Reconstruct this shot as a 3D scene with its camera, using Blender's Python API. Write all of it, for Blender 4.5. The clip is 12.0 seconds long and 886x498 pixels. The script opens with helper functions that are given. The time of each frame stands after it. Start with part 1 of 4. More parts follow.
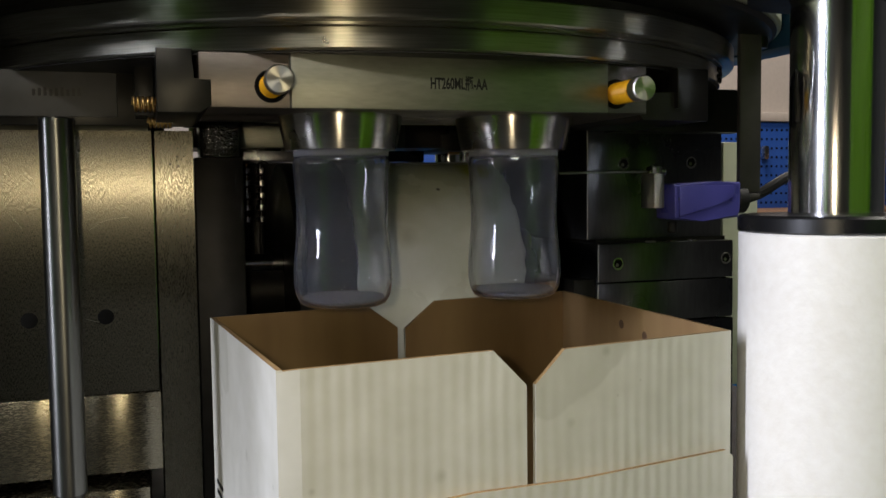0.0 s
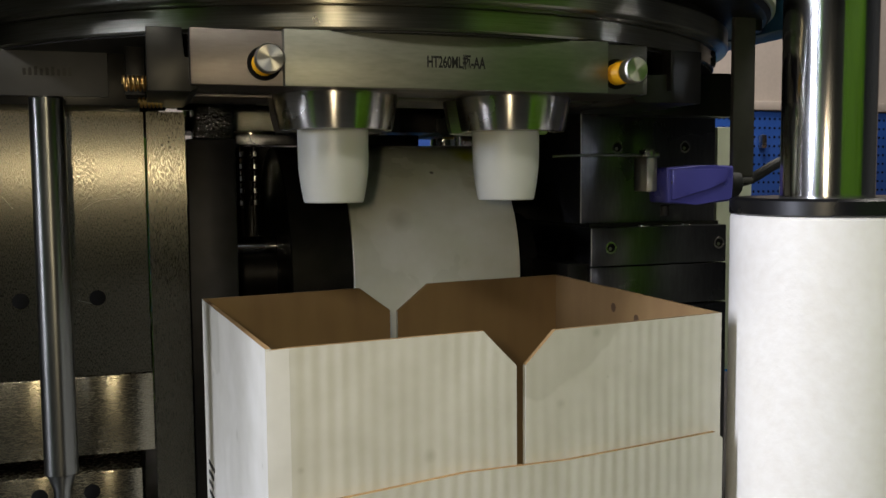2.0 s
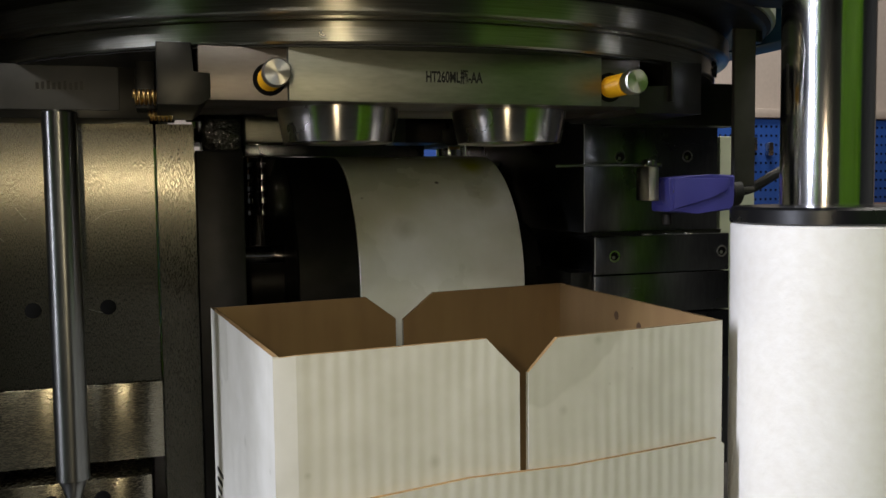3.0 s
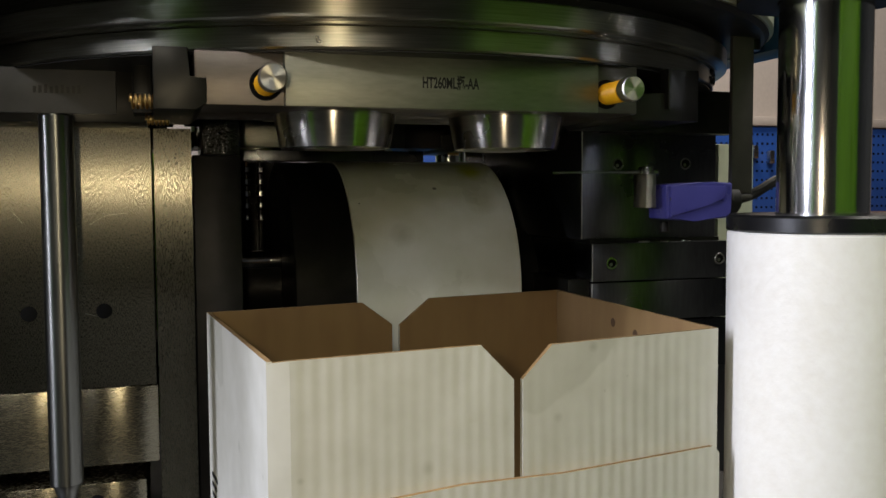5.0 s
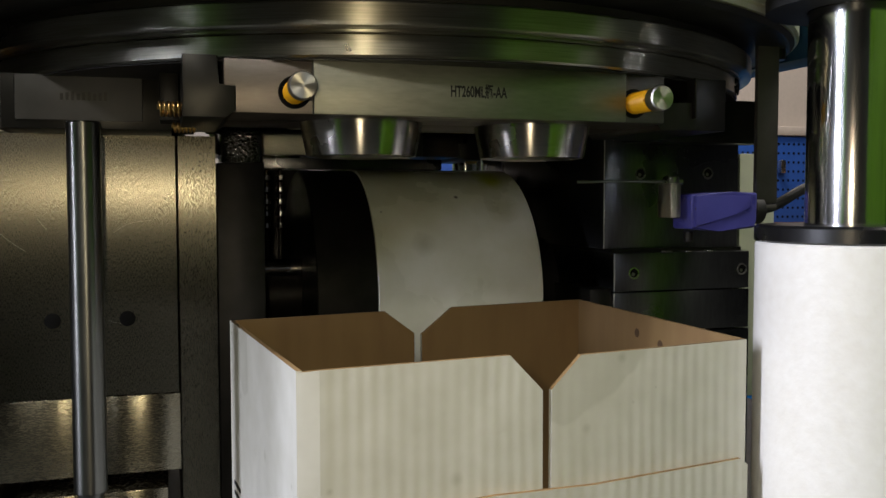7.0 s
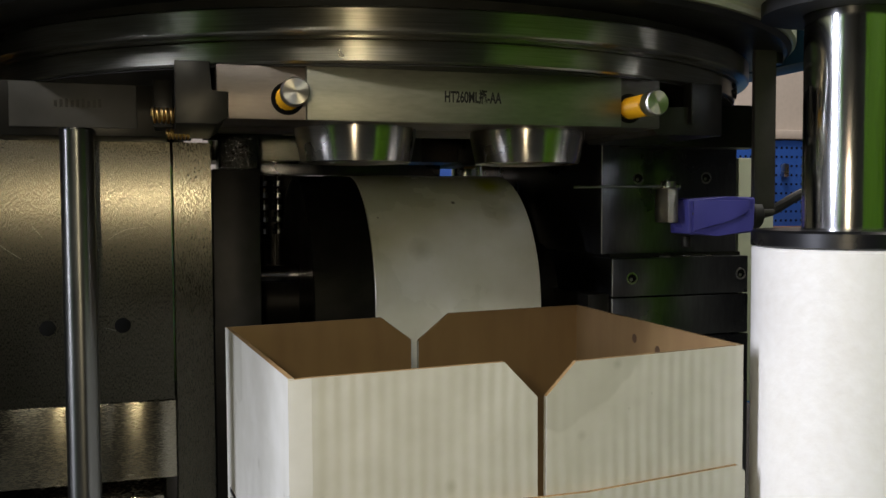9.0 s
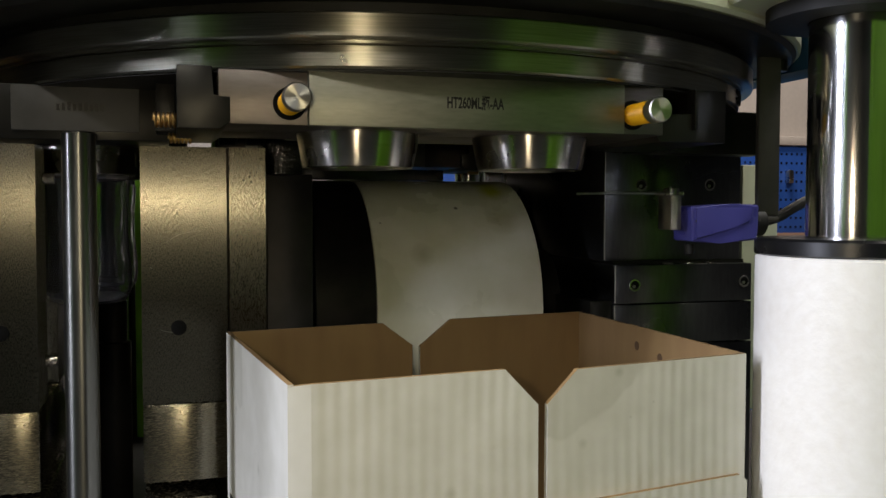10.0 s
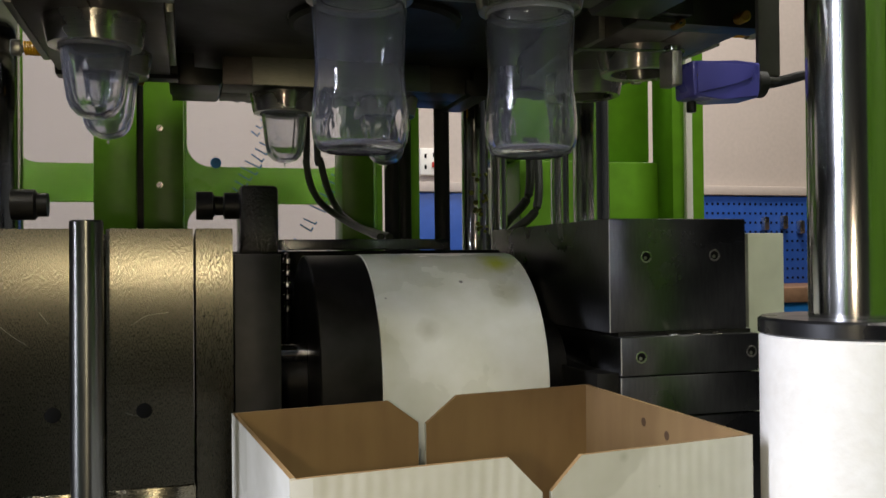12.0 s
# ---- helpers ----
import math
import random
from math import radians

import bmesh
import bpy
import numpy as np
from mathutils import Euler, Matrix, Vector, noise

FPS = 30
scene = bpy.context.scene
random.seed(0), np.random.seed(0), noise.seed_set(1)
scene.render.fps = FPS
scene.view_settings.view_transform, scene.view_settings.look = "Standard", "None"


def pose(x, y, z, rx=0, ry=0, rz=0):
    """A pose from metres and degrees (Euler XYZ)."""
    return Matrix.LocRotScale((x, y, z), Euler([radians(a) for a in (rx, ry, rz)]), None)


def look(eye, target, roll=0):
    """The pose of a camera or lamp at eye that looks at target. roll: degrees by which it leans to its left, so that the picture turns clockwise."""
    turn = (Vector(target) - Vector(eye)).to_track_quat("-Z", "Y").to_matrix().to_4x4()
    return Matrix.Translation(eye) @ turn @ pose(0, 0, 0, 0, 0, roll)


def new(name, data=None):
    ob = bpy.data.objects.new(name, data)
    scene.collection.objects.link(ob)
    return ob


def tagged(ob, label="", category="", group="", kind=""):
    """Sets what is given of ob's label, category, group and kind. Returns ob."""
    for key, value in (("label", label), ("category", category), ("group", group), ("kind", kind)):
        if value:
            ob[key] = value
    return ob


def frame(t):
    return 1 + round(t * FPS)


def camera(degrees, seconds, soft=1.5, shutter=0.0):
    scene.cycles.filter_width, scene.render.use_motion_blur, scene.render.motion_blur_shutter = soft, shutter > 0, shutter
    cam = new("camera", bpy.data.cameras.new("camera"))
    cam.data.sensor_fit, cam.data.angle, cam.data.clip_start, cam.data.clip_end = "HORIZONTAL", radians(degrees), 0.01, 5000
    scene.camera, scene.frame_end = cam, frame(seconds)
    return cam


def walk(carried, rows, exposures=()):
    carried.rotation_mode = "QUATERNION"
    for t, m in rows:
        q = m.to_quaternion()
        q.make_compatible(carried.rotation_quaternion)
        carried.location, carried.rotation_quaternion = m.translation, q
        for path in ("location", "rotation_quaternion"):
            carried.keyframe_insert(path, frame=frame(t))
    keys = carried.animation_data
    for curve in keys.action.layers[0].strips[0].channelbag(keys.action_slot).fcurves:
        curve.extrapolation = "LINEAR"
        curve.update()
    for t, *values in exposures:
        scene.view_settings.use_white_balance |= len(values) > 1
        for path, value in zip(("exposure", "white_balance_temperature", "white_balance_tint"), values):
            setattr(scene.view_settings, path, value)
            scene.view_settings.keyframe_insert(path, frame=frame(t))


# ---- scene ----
cam = camera(52.0, 12.0, soft=1.5, shutter=0.5)
# seconds, eye x y z in metres, yaw, pitch, roll in degrees
PATH = [
    (0.0, -0.1620, -0.7601, 1.2818, -17.90, -3.78, -0.71),
    (0.5, -0.1588, -0.7582, 1.2776, -17.92, -4.33, -0.78),
    (1.0, -0.1644, -0.7551, 1.2769, -18.33, -4.70, -0.56),
    (1.5, -0.1626, -0.7593, 1.2772, -18.29, -4.79, -0.43),
    (2.0, -0.1584, -0.7614, 1.2775, -18.02, -4.49, -0.49),
    (2.5, -0.1572, -0.7637, 1.2768, -17.68, -4.41, -0.63),
    (3.0, -0.1592, -0.7704, 1.2786, -17.54, -3.95, -0.69),
    (5.0, -0.1560, -0.7710, 1.2785, -17.46, -3.57, -0.34),
    (5.5, -0.1566, -0.7718, 1.2779, -17.17, -3.45, -0.43),
    (6.0, -0.1593, -0.7682, 1.2774, -17.22, -3.59, -0.31),
    (6.5, -0.1634, -0.7679, 1.2784, -17.04, -3.31, -0.20),
    (7.0, -0.1661, -0.7653, 1.2791, -17.01, -3.07, -0.08),
    (9.0, -0.1603, -0.7647, 1.2797, -16.76, -2.77, -0.27),
    (9.5, -0.1617, -0.7659, 1.2811, -16.77, -2.61, -0.13),
    (10.0, -0.1584, -0.7633, 1.2808, -16.50, -2.51, 0.07),
    (10.5, -0.1552, -0.7653, 1.2812, -16.43, -2.38, -0.05),
    (11.0, -0.1566, -0.7667, 1.2853, -16.31, -1.61, -0.28),
    (11.2, -0.1550, -0.7687, 1.2908, -16.10, -0.93, -0.46),
    (11.4, -0.1536, -0.7692, 1.2949, -15.92, -0.15, -0.41),
    (11.5, -0.1532, -0.7699, 1.2999, -15.75, -0.03, -0.55),
    (12.0, -0.1538, -0.7677, 1.3002, -15.74, 0.62, -0.56),
]

walk(cam, [(t, pose(x, y, z, 90 + pitch, 0, yaw) @ pose(0, 0, 0, 0, 0, roll)) for t, x, y, z, yaw, pitch, roll in PATH],
     exposures=[(0.0, 0.0), (10.8, 0.0), (11.4, 0.18), (12.0, 0.2)])

# ---------------------------------------------------------------- light
world = bpy.data.worlds.new("hall_air")
scene.world = world
world.use_nodes = True
world.node_tree.nodes["Background"].inputs[0].default_value = (0.8, 0.9, 1.0, 1)
world.node_tree.nodes["Background"].inputs[1].default_value = 0.07


def area_lamp(name, eye, target, sx, sy, watts, colour):
    data = bpy.data.lights.new(name, "AREA")
    data.shape, data.size, data.size_y, data.energy, data.color = "RECTANGLE", sx, sy, watts, colour
    ob = new(name, data)
    ob.matrix_world = look(eye, target)
    return ob


# daylight in the hall's tall side window, the warm torch held beside the lens, three ceiling luminaires and an added
# fill lamp
area_lamp("window_daylight", (-2.96, -0.96, 2.35), (0.0, -0.5, 1.3), 0.36, 2.0, 130, (0.81, 0.84, 1.0))
area_lamp("torch", (-0.186, -0.754, 1.292), (0.20, 0.40, 1.20), 0.009, 0.009, 0.42, (1.0, 0.84, 0.56))
area_lamp("ceiling_luminaire", (-0.8, -2.0, 3.9), (0.0, -0.2, 1.25), 0.9, 0.3, 22, (1.0, 0.92, 0.72))
# unseen fill, added to brighten the cylinder once the table has lifted
area_lamp("drum_fill", (-0.9, -2.75, 3.1), (0.0, -0.2, 1.25), 1.2, 0.2, 17, (1.0, 0.95, 0.84))
area_lamp("ceiling_luminaire", (1.3, 1.5, 3.9), (1.3, 1.5, 0.0), 1.2, 0.6, 75, (1.0, 0.92, 0.84))
area_lamp("ceiling_luminaire", (1.3, -0.9, 3.9), (1.3, -0.9, 0.0), 1.2, 0.3, 60, (1.0, 0.95, 0.86))

# ---------------------------------------------------------------- materials


def material(name, base, rough=0.5, metal=0.0, vary=0.15, grain=60.0, stain=8.0, bump=0.05, stretch=(1, 1, 1),
             aniso=0.0, turn="Z", rough_vary=0.1, spin=0.0, coat=0.0, tint=None, spec=0.5, streaky=False):
    """A surface with variation at two scales: fine grain and wide stains, in colour, gloss and relief."""
    m = bpy.data.materials.new(name)
    m.use_nodes = True
    nt = m.node_tree
    n, l = nt.nodes, nt.links
    b = n["Principled BSDF"]
    b.inputs["Metallic"].default_value = metal
    b.inputs["Coat Weight"].default_value = coat
    b.inputs["Specular IOR Level"].default_value = spec
    co = n.new("ShaderNodeTexCoord")
    mp = n.new("ShaderNodeMapping")
    mp.inputs["Scale"].default_value = stretch
    l.new(co.outputs["Object"], mp.inputs["Vector"])
    fine = n.new("ShaderNodeTexNoise")
    fine.inputs["Scale"].default_value, fine.inputs["Detail"].default_value = grain, 5
    wide = n.new("ShaderNodeTexNoise")
    wide.inputs["Scale"].default_value, wide.inputs["Detail"].default_value = stain, 6
    l.new(mp.outputs["Vector"], fine.inputs["Vector"])
    l.new(co.outputs["Object"], wide.inputs["Vector"])
    both = n.new("ShaderNodeMath")
    both.operation = "ADD"
    l.new(fine.outputs["Fac"], both.inputs[0])
    l.new(wide.outputs["Fac"], both.inputs[1])
    ramp = n.new("ShaderNodeMapRange")
    ramp.inputs["From Min"].default_value, ramp.inputs["From Max"].default_value = 0.7, 1.3
    l.new(both.outputs[0], ramp.inputs["Value"])
    mix = n.new("ShaderNodeMix")
    mix.data_type = "RGBA"
    other = tint or [c * (1 - 2 * vary) for c in base]
    mix.inputs["A"].default_value = (*other, 1)
    mix.inputs["B"].default_value = (*[min(1, c * (1 + 0.3 * vary)) for c in base], 1)
    l.new(ramp.outputs["Result"], mix.inputs["Factor"])
    l.new(mix.outputs["Result"], b.inputs["Base Color"])
    r = n.new("ShaderNodeMapRange")
    r.inputs["From Min"].default_value, r.inputs["From Max"].default_value = 0.3, 0.7
    r.inputs["To Min"].default_value, r.inputs["To Max"].default_value = max(0.02, rough - rough_vary), min(1, rough + rough_vary)
    l.new((fine if streaky else wide).outputs["Fac"], r.inputs["Value"])
    l.new(r.outputs["Result"], b.inputs["Roughness"])
    if aniso:
        b.inputs["Anisotropic"].default_value = aniso
        b.inputs["Anisotropic Rotation"].default_value = spin
        tg = n.new("ShaderNodeTangent")
        tg.direction_type, tg.axis = "RADIAL", turn
        l.new(tg.outputs["Tangent"], b.inputs["Tangent"])
    if bump:
        bp = n.new("ShaderNodeBump")
        bp.inputs["Strength"].default_value, bp.inputs["Distance"].default_value = bump, 0.001
        l.new(fine.outputs["Fac"], bp.inputs["Height"])
        l.new(bp.outputs["Normal"], b.inputs["Normal"])
    return m


STEEL_V = material("ground_steel", (0.19, 0.175, 0.132), 0.29, 1.0, 0.05, 600, 9, 0.0, (8, 8, 0.8), 0.95, "Z", rough_vary=0.12, streaky=True)
STEEL_H = material("milled_steel", (0.24, 0.22, 0.165), 0.25, 1.0, 0.06, 420, 9, 0.03, (0.8, 0.8, 8), 0.9, "X", rough_vary=0.08, streaky=True)
PLATE = material("satin_steel_plate", (0.30, 0.30, 0.25), 0.45, 1.0, 0.10, 120, 12, 0.04, (1, 1, 5))
JAW = material("grey_jaw_steel", (0.17, 0.15, 0.135), 0.45, 1.0, 0.10, 120, 12, 0.04, (1, 1, 5))
DISC = material("turned_steel", (0.35, 0.335, 0.27), 0.34, 1.0, 0.2, 70, 10, 0.05, (0.5, 0.5, 20), 0.95, "Z", spin=0.25)
RING = material("polished_steel", (0.58, 0.555, 0.50), 0.27, 1.0, 0.12, 80, 20, 0.05, (1, 1, 14), 0.92, "Z", rough_vary=0.04, spin=0.25)
SATIN = material("satin_pin_steel", (0.60, 0.58, 0.52), 0.40, 1.0, 0.08, 80, 20, 0.03, (1, 1, 1), 0.9, "Y")
CHROME = material("hard_chrome", (0.66, 0.66, 0.66), 0.13, 1.0, 0.04, 60, 14, 0.01, (1, 1, 0.2), rough_vary=0.03)
ROD = material("ground_rod_steel", (0.20, 0.20, 0.185), 0.34, 1.0, 0.10, 60, 14, 0.02, (1, 1, 0.2), 0.7, "Z", rough_vary=0.04, spin=0.25)
BLACK_STEEL = material("blackened_steel", (0.032, 0.031, 0.028), 0.36, 0.7, 0.2, 60, 9, 0.08, spec=0.4)
GREY_STEEL = material("grey_tool_steel", (0.17, 0.17, 0.175), 0.30, 1.0, 0.12, 80, 10, 0.04, (6, 6, 1), 0.8, "X")
DARK = material("oiled_black_steel", (0.022, 0.021, 0.020), 0.42, 0.5, 0.25, 70, 11, 0.15, spec=0.35)
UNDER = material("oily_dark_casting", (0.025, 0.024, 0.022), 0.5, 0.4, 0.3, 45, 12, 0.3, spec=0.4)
GLOSS = material("glossy_black_rubber", (0.007, 0.007, 0.008), 0.3, 0.0, 0.2, 120, 20, 0.05)
RUBBER = material("black_rubber", (0.015, 0.015, 0.016), 0.6, 0.0, 0.2, 120, 20, 0.1)
POST_WHITE = material("white_sleeve_paint", (0.78, 0.765, 0.72), 0.45, 0.0, 0.06, 150, 17, 0.4, tint=(0.735, 0.71, 0.65))
PLATEN_PAINT = material("pale_enamel", (0.62, 0.65, 0.52), 0.35, 0.0, 0.08, 40, 8, 0.03)
GREEN = material("bright_green_enamel", (0.125, 0.315, 0.015), 0.34, 0.0, 0.12, 40, 6, 0.03)
YELLOW = material("yellow_spring_paint", (0.85, 0.43, 0.01), 0.38, 0.0, 0.1, 90, 30, 0.05)
BRASS = material("bronze_spring_wire", (0.55, 0.33, 0.10), 0.3, 1.0, 0.15, 90, 30, 0.05)
PURPLE = material("violet_blue_plastic", (0.075, 0.075, 0.36), 0.33, 0.0, 0.08, 60, 40, 0.03)
WHITE_PLUG = material("white_nylon", (0.80, 0.82, 0.78), 0.4, 0.0, 0.03, 50, 20, 0.02)
WALL = material("wall_plaster", (0.48, 0.415, 0.37), 0.8, 0.0, 0.05, 60, 2, 0.05)
# the unlit ceiling's dimness is put into its base colour
CEILING = material("dimmed_ceiling", (0.14, 0.14, 0.135), 0.85, 0.0, 0.05, 50, 2, 0.05)
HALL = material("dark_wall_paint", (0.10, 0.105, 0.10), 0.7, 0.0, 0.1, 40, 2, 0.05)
FLOOR = material("grey_floor_epoxy", (0.07, 0.075, 0.072), 0.45, 0.0, 0.15, 30, 2, 0.03)
PEG = material("blue_board_enamel", (0.02, 0.075, 0.33), 0.4, 0.0, 0.08, 40, 6, 0.02)
BLUE_DARK = material("dark_blue_enamel", (0.02, 0.07, 0.15), 0.4, 0.0, 0.1, 40, 6, 0.02)
BLUE = material("blue_enamel", (0.01, 0.16, 0.5), 0.4, 0.0, 0.1, 40, 6, 0.02)
STRAP = material("grey_black_paint", (0.07, 0.068, 0.064), 0.5, 0.0, 0.2, 60, 12, 0.1)
WET = material("wet_oily_casting", (0.012, 0.012, 0.011), 0.14, 0.0, 0.3, 420, 30, 0.9)
HOLE = material("dark_bore", (0.006, 0.006, 0.006), 0.9, 0.0, 0.2, 60, 20, 0.0, spec=0.1)
INK = material("dark_engraving", (0.012, 0.011, 0.010), 0.8, 0.0, 0.2, 90, 30, 0.0)
FILM_INK = material("blue_film_print", (0.03, 0.16, 0.42), 0.6, 0.0, 0.2, 60, 20, 0.0)
CABLE = material("grey_cable_sheath", (0.05, 0.055, 0.05), 0.5, 0.0, 0.2, 80, 20, 0.05)
KRAFT = material("kraft_cardboard", (0.27, 0.175, 0.072), 0.8, 0.0, 0.15, 50, 14, 0.2, (1, 1, 0.2), tint=(0.21, 0.125, 0.052))


def carton_white(name, period, ridge):
    """White-lined board: faint upright flute ridges, creases, a curved damp stain and grey specks."""
    m = material(name, (0.64, 0.63, 0.57), 0.6, 0.0, 0.05, 50, 12, 0.0, tint=(0.54, 0.53, 0.46))
    nt = m.node_tree
    n, l = nt.nodes, nt.links
    b = n["Principled BSDF"]
    co = n.new("ShaderNodeTexCoord")
    sp = n.new("ShaderNodeSeparateXYZ")
    l.new(co.outputs["Object"], sp.inputs[0])

    def calc(op, a, c, d=None):
        node = n.new("ShaderNodeMath")
        node.operation = op
        for k, v in enumerate((a, c, d)):
            if v is None:
                continue
            if isinstance(v, (int, float)):
                node.inputs[k].default_value = v
            else:
                l.new(v, node.inputs[k])
        return node.outputs[0]

    def cloud(scale, detail):
        node = n.new("ShaderNodeTexNoise")
        node.inputs["Scale"].default_value, node.inputs["Detail"].default_value = scale, detail
        l.new(co.outputs["Object"], node.inputs["Vector"])
        return node.outputs["Fac"]

    along = calc("ADD", sp.outputs["X"], sp.outputs["Y"])
    wobble = calc("MULTIPLY_ADD", cloud(9, 2), 0.006, along)
    wave = calc("SINE", calc("MULTIPLY", wobble, 2 * math.pi / period), 0)
    patchy = calc("MULTIPLY", wave, calc("SUBTRACT", calc("MULTIPLY", cloud(11, 2), 3.2), 1.0))
    height = calc("MULTIPLY_ADD", cloud(16, 3), 5.0, patchy)
    for x0, x1, h, tilt, deep_by in ((0.085, 0.124, 0.2790, -0.05, 1.3), (0.012, 0.075, 0.2800, 0.02, 0.5), (0.150, 0.185, 0.2800, 0.5, 0.6)):
        line = calc("MULTIPLY_ADD", sp.outputs["X"], -tilt, calc("MULTIPLY_ADD", cloud(40, 3), 0.012, sp.outputs["Z"]))
        off = calc("DIVIDE", calc("SUBTRACT", line, h + 0.006 - tilt * (x0 + x1) / 2), 0.0022)
        dent = calc("POWER", 2.718, calc("MULTIPLY", calc("MULTIPLY", off, off), -1.0))
        along_it = calc("DIVIDE", calc("SUBTRACT", sp.outputs["X"], (x0 + x1) / 2), (x1 - x0) / 2)
        ends = calc("MAXIMUM", calc("SUBTRACT", 1.0, calc("MULTIPLY", along_it, along_it)), 0.0)
        height = calc("MULTIPLY_ADD", calc("MULTIPLY", dent, ends), -deep_by, height)
    bp = n.new("ShaderNodeBump")
    bp.inputs["Strength"].default_value, bp.inputs["Distance"].default_value = ridge, 0.0006
    l.new(height, bp.inputs["Height"])
    l.new(bp.outputs["Normal"], b.inputs["Normal"])

    def spot(x, h, r, soft):
        dx, dz = calc("SUBTRACT", sp.outputs["X"], x), calc("SUBTRACT", sp.outputs["Z"], h)
        d = calc("SQRT", calc("ADD", calc("MULTIPLY", dx, dx), calc("MULTIPLY", dz, dz)), 0)
        d = calc("MULTIPLY_ADD", cloud(30, 2), r * 0.5, d)
        node = n.new("ShaderNodeMapRange")
        node.inputs["From Min"].default_value, node.inputs["From Max"].default_value = r * 1.25, r * 1.25 - soft
        l.new(d, node.inputs["Value"])
        return node.outputs["Result"]

    right = calc("GREATER_THAN", sp.outputs["X"], 0.1325)
    damp = calc("MULTIPLY", calc("MULTIPLY", spot(0.142, 0.337, 0.054, 0.002), right), 0.16)
    rim = calc("MULTIPLY", calc("MULTIPLY", spot(0.142, 0.337, 0.0555, 0.002), right), 0.06)
    marks = calc("ADD", damp, rim)
    for x, h, r in ((0.1570, 0.2775, 0.0034), (0.0810, 0.2600, 0.0042), (0.1795, 0.3140, 0.0035), (0.1870, 0.2890, 0.0013), (0.2020, 0.2960, 0.0010), (0.0150, 0.2620, 0.0022)):
        marks = calc("ADD", marks, calc("MULTIPLY", spot(x, h, r, r * 0.9), 0.30))
    marks = calc("MINIMUM", marks, 0.6)
    old = b.inputs["Base Color"].links[0].from_socket
    mix = n.new("ShaderNodeMix")
    mix.data_type = "RGBA"
    mix.inputs["B"].default_value = (0.22, 0.22, 0.15, 1)
    l.new(marks, mix.inputs["Factor"])
    l.new(old, mix.inputs["A"])
    l.new(mix.outputs["Result"], b.inputs["Base Color"])
    return m


BLOT = material("dark_blot", (0.10, 0.055, 0.025), 0.8)
CARTON = carton_white("white_lined_board", 0.0074, 0.13)
CARTON_SIDE = carton_white("white_lined_side_board", 0.023, 0.22)


def clear_plastic(name, rough, ior, milk, milk_colour, wave):
    """Glass-clear plastic with a slight milky share and a faintly uneven wall."""
    m = bpy.data.materials.new(name)
    m.use_nodes = True
    n, l = m.node_tree.nodes, m.node_tree.links
    b = n["Principled BSDF"]
    b.inputs["Base Color"].default_value = (0.97, 0.98, 1.0, 1)
    b.inputs["Roughness"].default_value = rough
    b.inputs["IOR"].default_value = ior
    b.inputs["Transmission Weight"].default_value = 1.0
    noise_node = n.new("ShaderNodeTexNoise")
    noise_node.inputs["Scale"].default_value = 55
    bp = n.new("ShaderNodeBump")
    bp.inputs["Strength"].default_value, bp.inputs["Distance"].default_value = wave, 0.002
    co = n.new("ShaderNodeTexCoord")
    mp = n.new("ShaderNodeMapping")
    mp.inputs["Scale"].default_value = (1.5, 1.5, 0.6)
    l.new(co.outputs["Object"], mp.inputs["Vector"])
    l.new(mp.outputs["Vector"], noise_node.inputs["Vector"])
    l.new(noise_node.outputs["Fac"], bp.inputs["Height"])
    l.new(bp.outputs["Normal"], b.inputs["Normal"])
    soft_part = n.new("ShaderNodeBsdfDiffuse")
    soft_part.inputs["Color"].default_value = (*milk_colour, 1)
    through_part = n.new("ShaderNodeBsdfTranslucent")
    through_part.inputs["Color"].default_value = (*milk_colour, 1)
    two = n.new("ShaderNodeMixShader")
    l.new(soft_part.outputs[0], two.inputs[1])
    l.new(through_part.outputs[0], two.inputs[2])
    mix = n.new("ShaderNodeMixShader")
    mix.inputs[0].default_value = milk
    l.new(b.outputs[0], mix.inputs[1])
    l.new(two.outputs[0], mix.inputs[2])
    l.new(mix.outputs[0], n["Material Output"].inputs["Surface"])
    return m


MILKY = clear_plastic("milky_base_plastic", 0.2, 1.3, 0.3, (0.86, 0.87, 1.0), 0.2)
BOTTLE = clear_plastic("clear_bottle_plastic", 0.022, 1.47, 0.045, (0.70, 0.74, 1.0), 0.24)
PREFORM = clear_plastic("clear_preform_plastic", 0.05, 1.45, 0.10, (0.72, 0.76, 0.95), 0.12)
ACRYLIC = clear_plastic("clear_acrylic_sheet", 0.04, 1.2, 0.03, (0.8, 0.8, 0.78), 0.0)


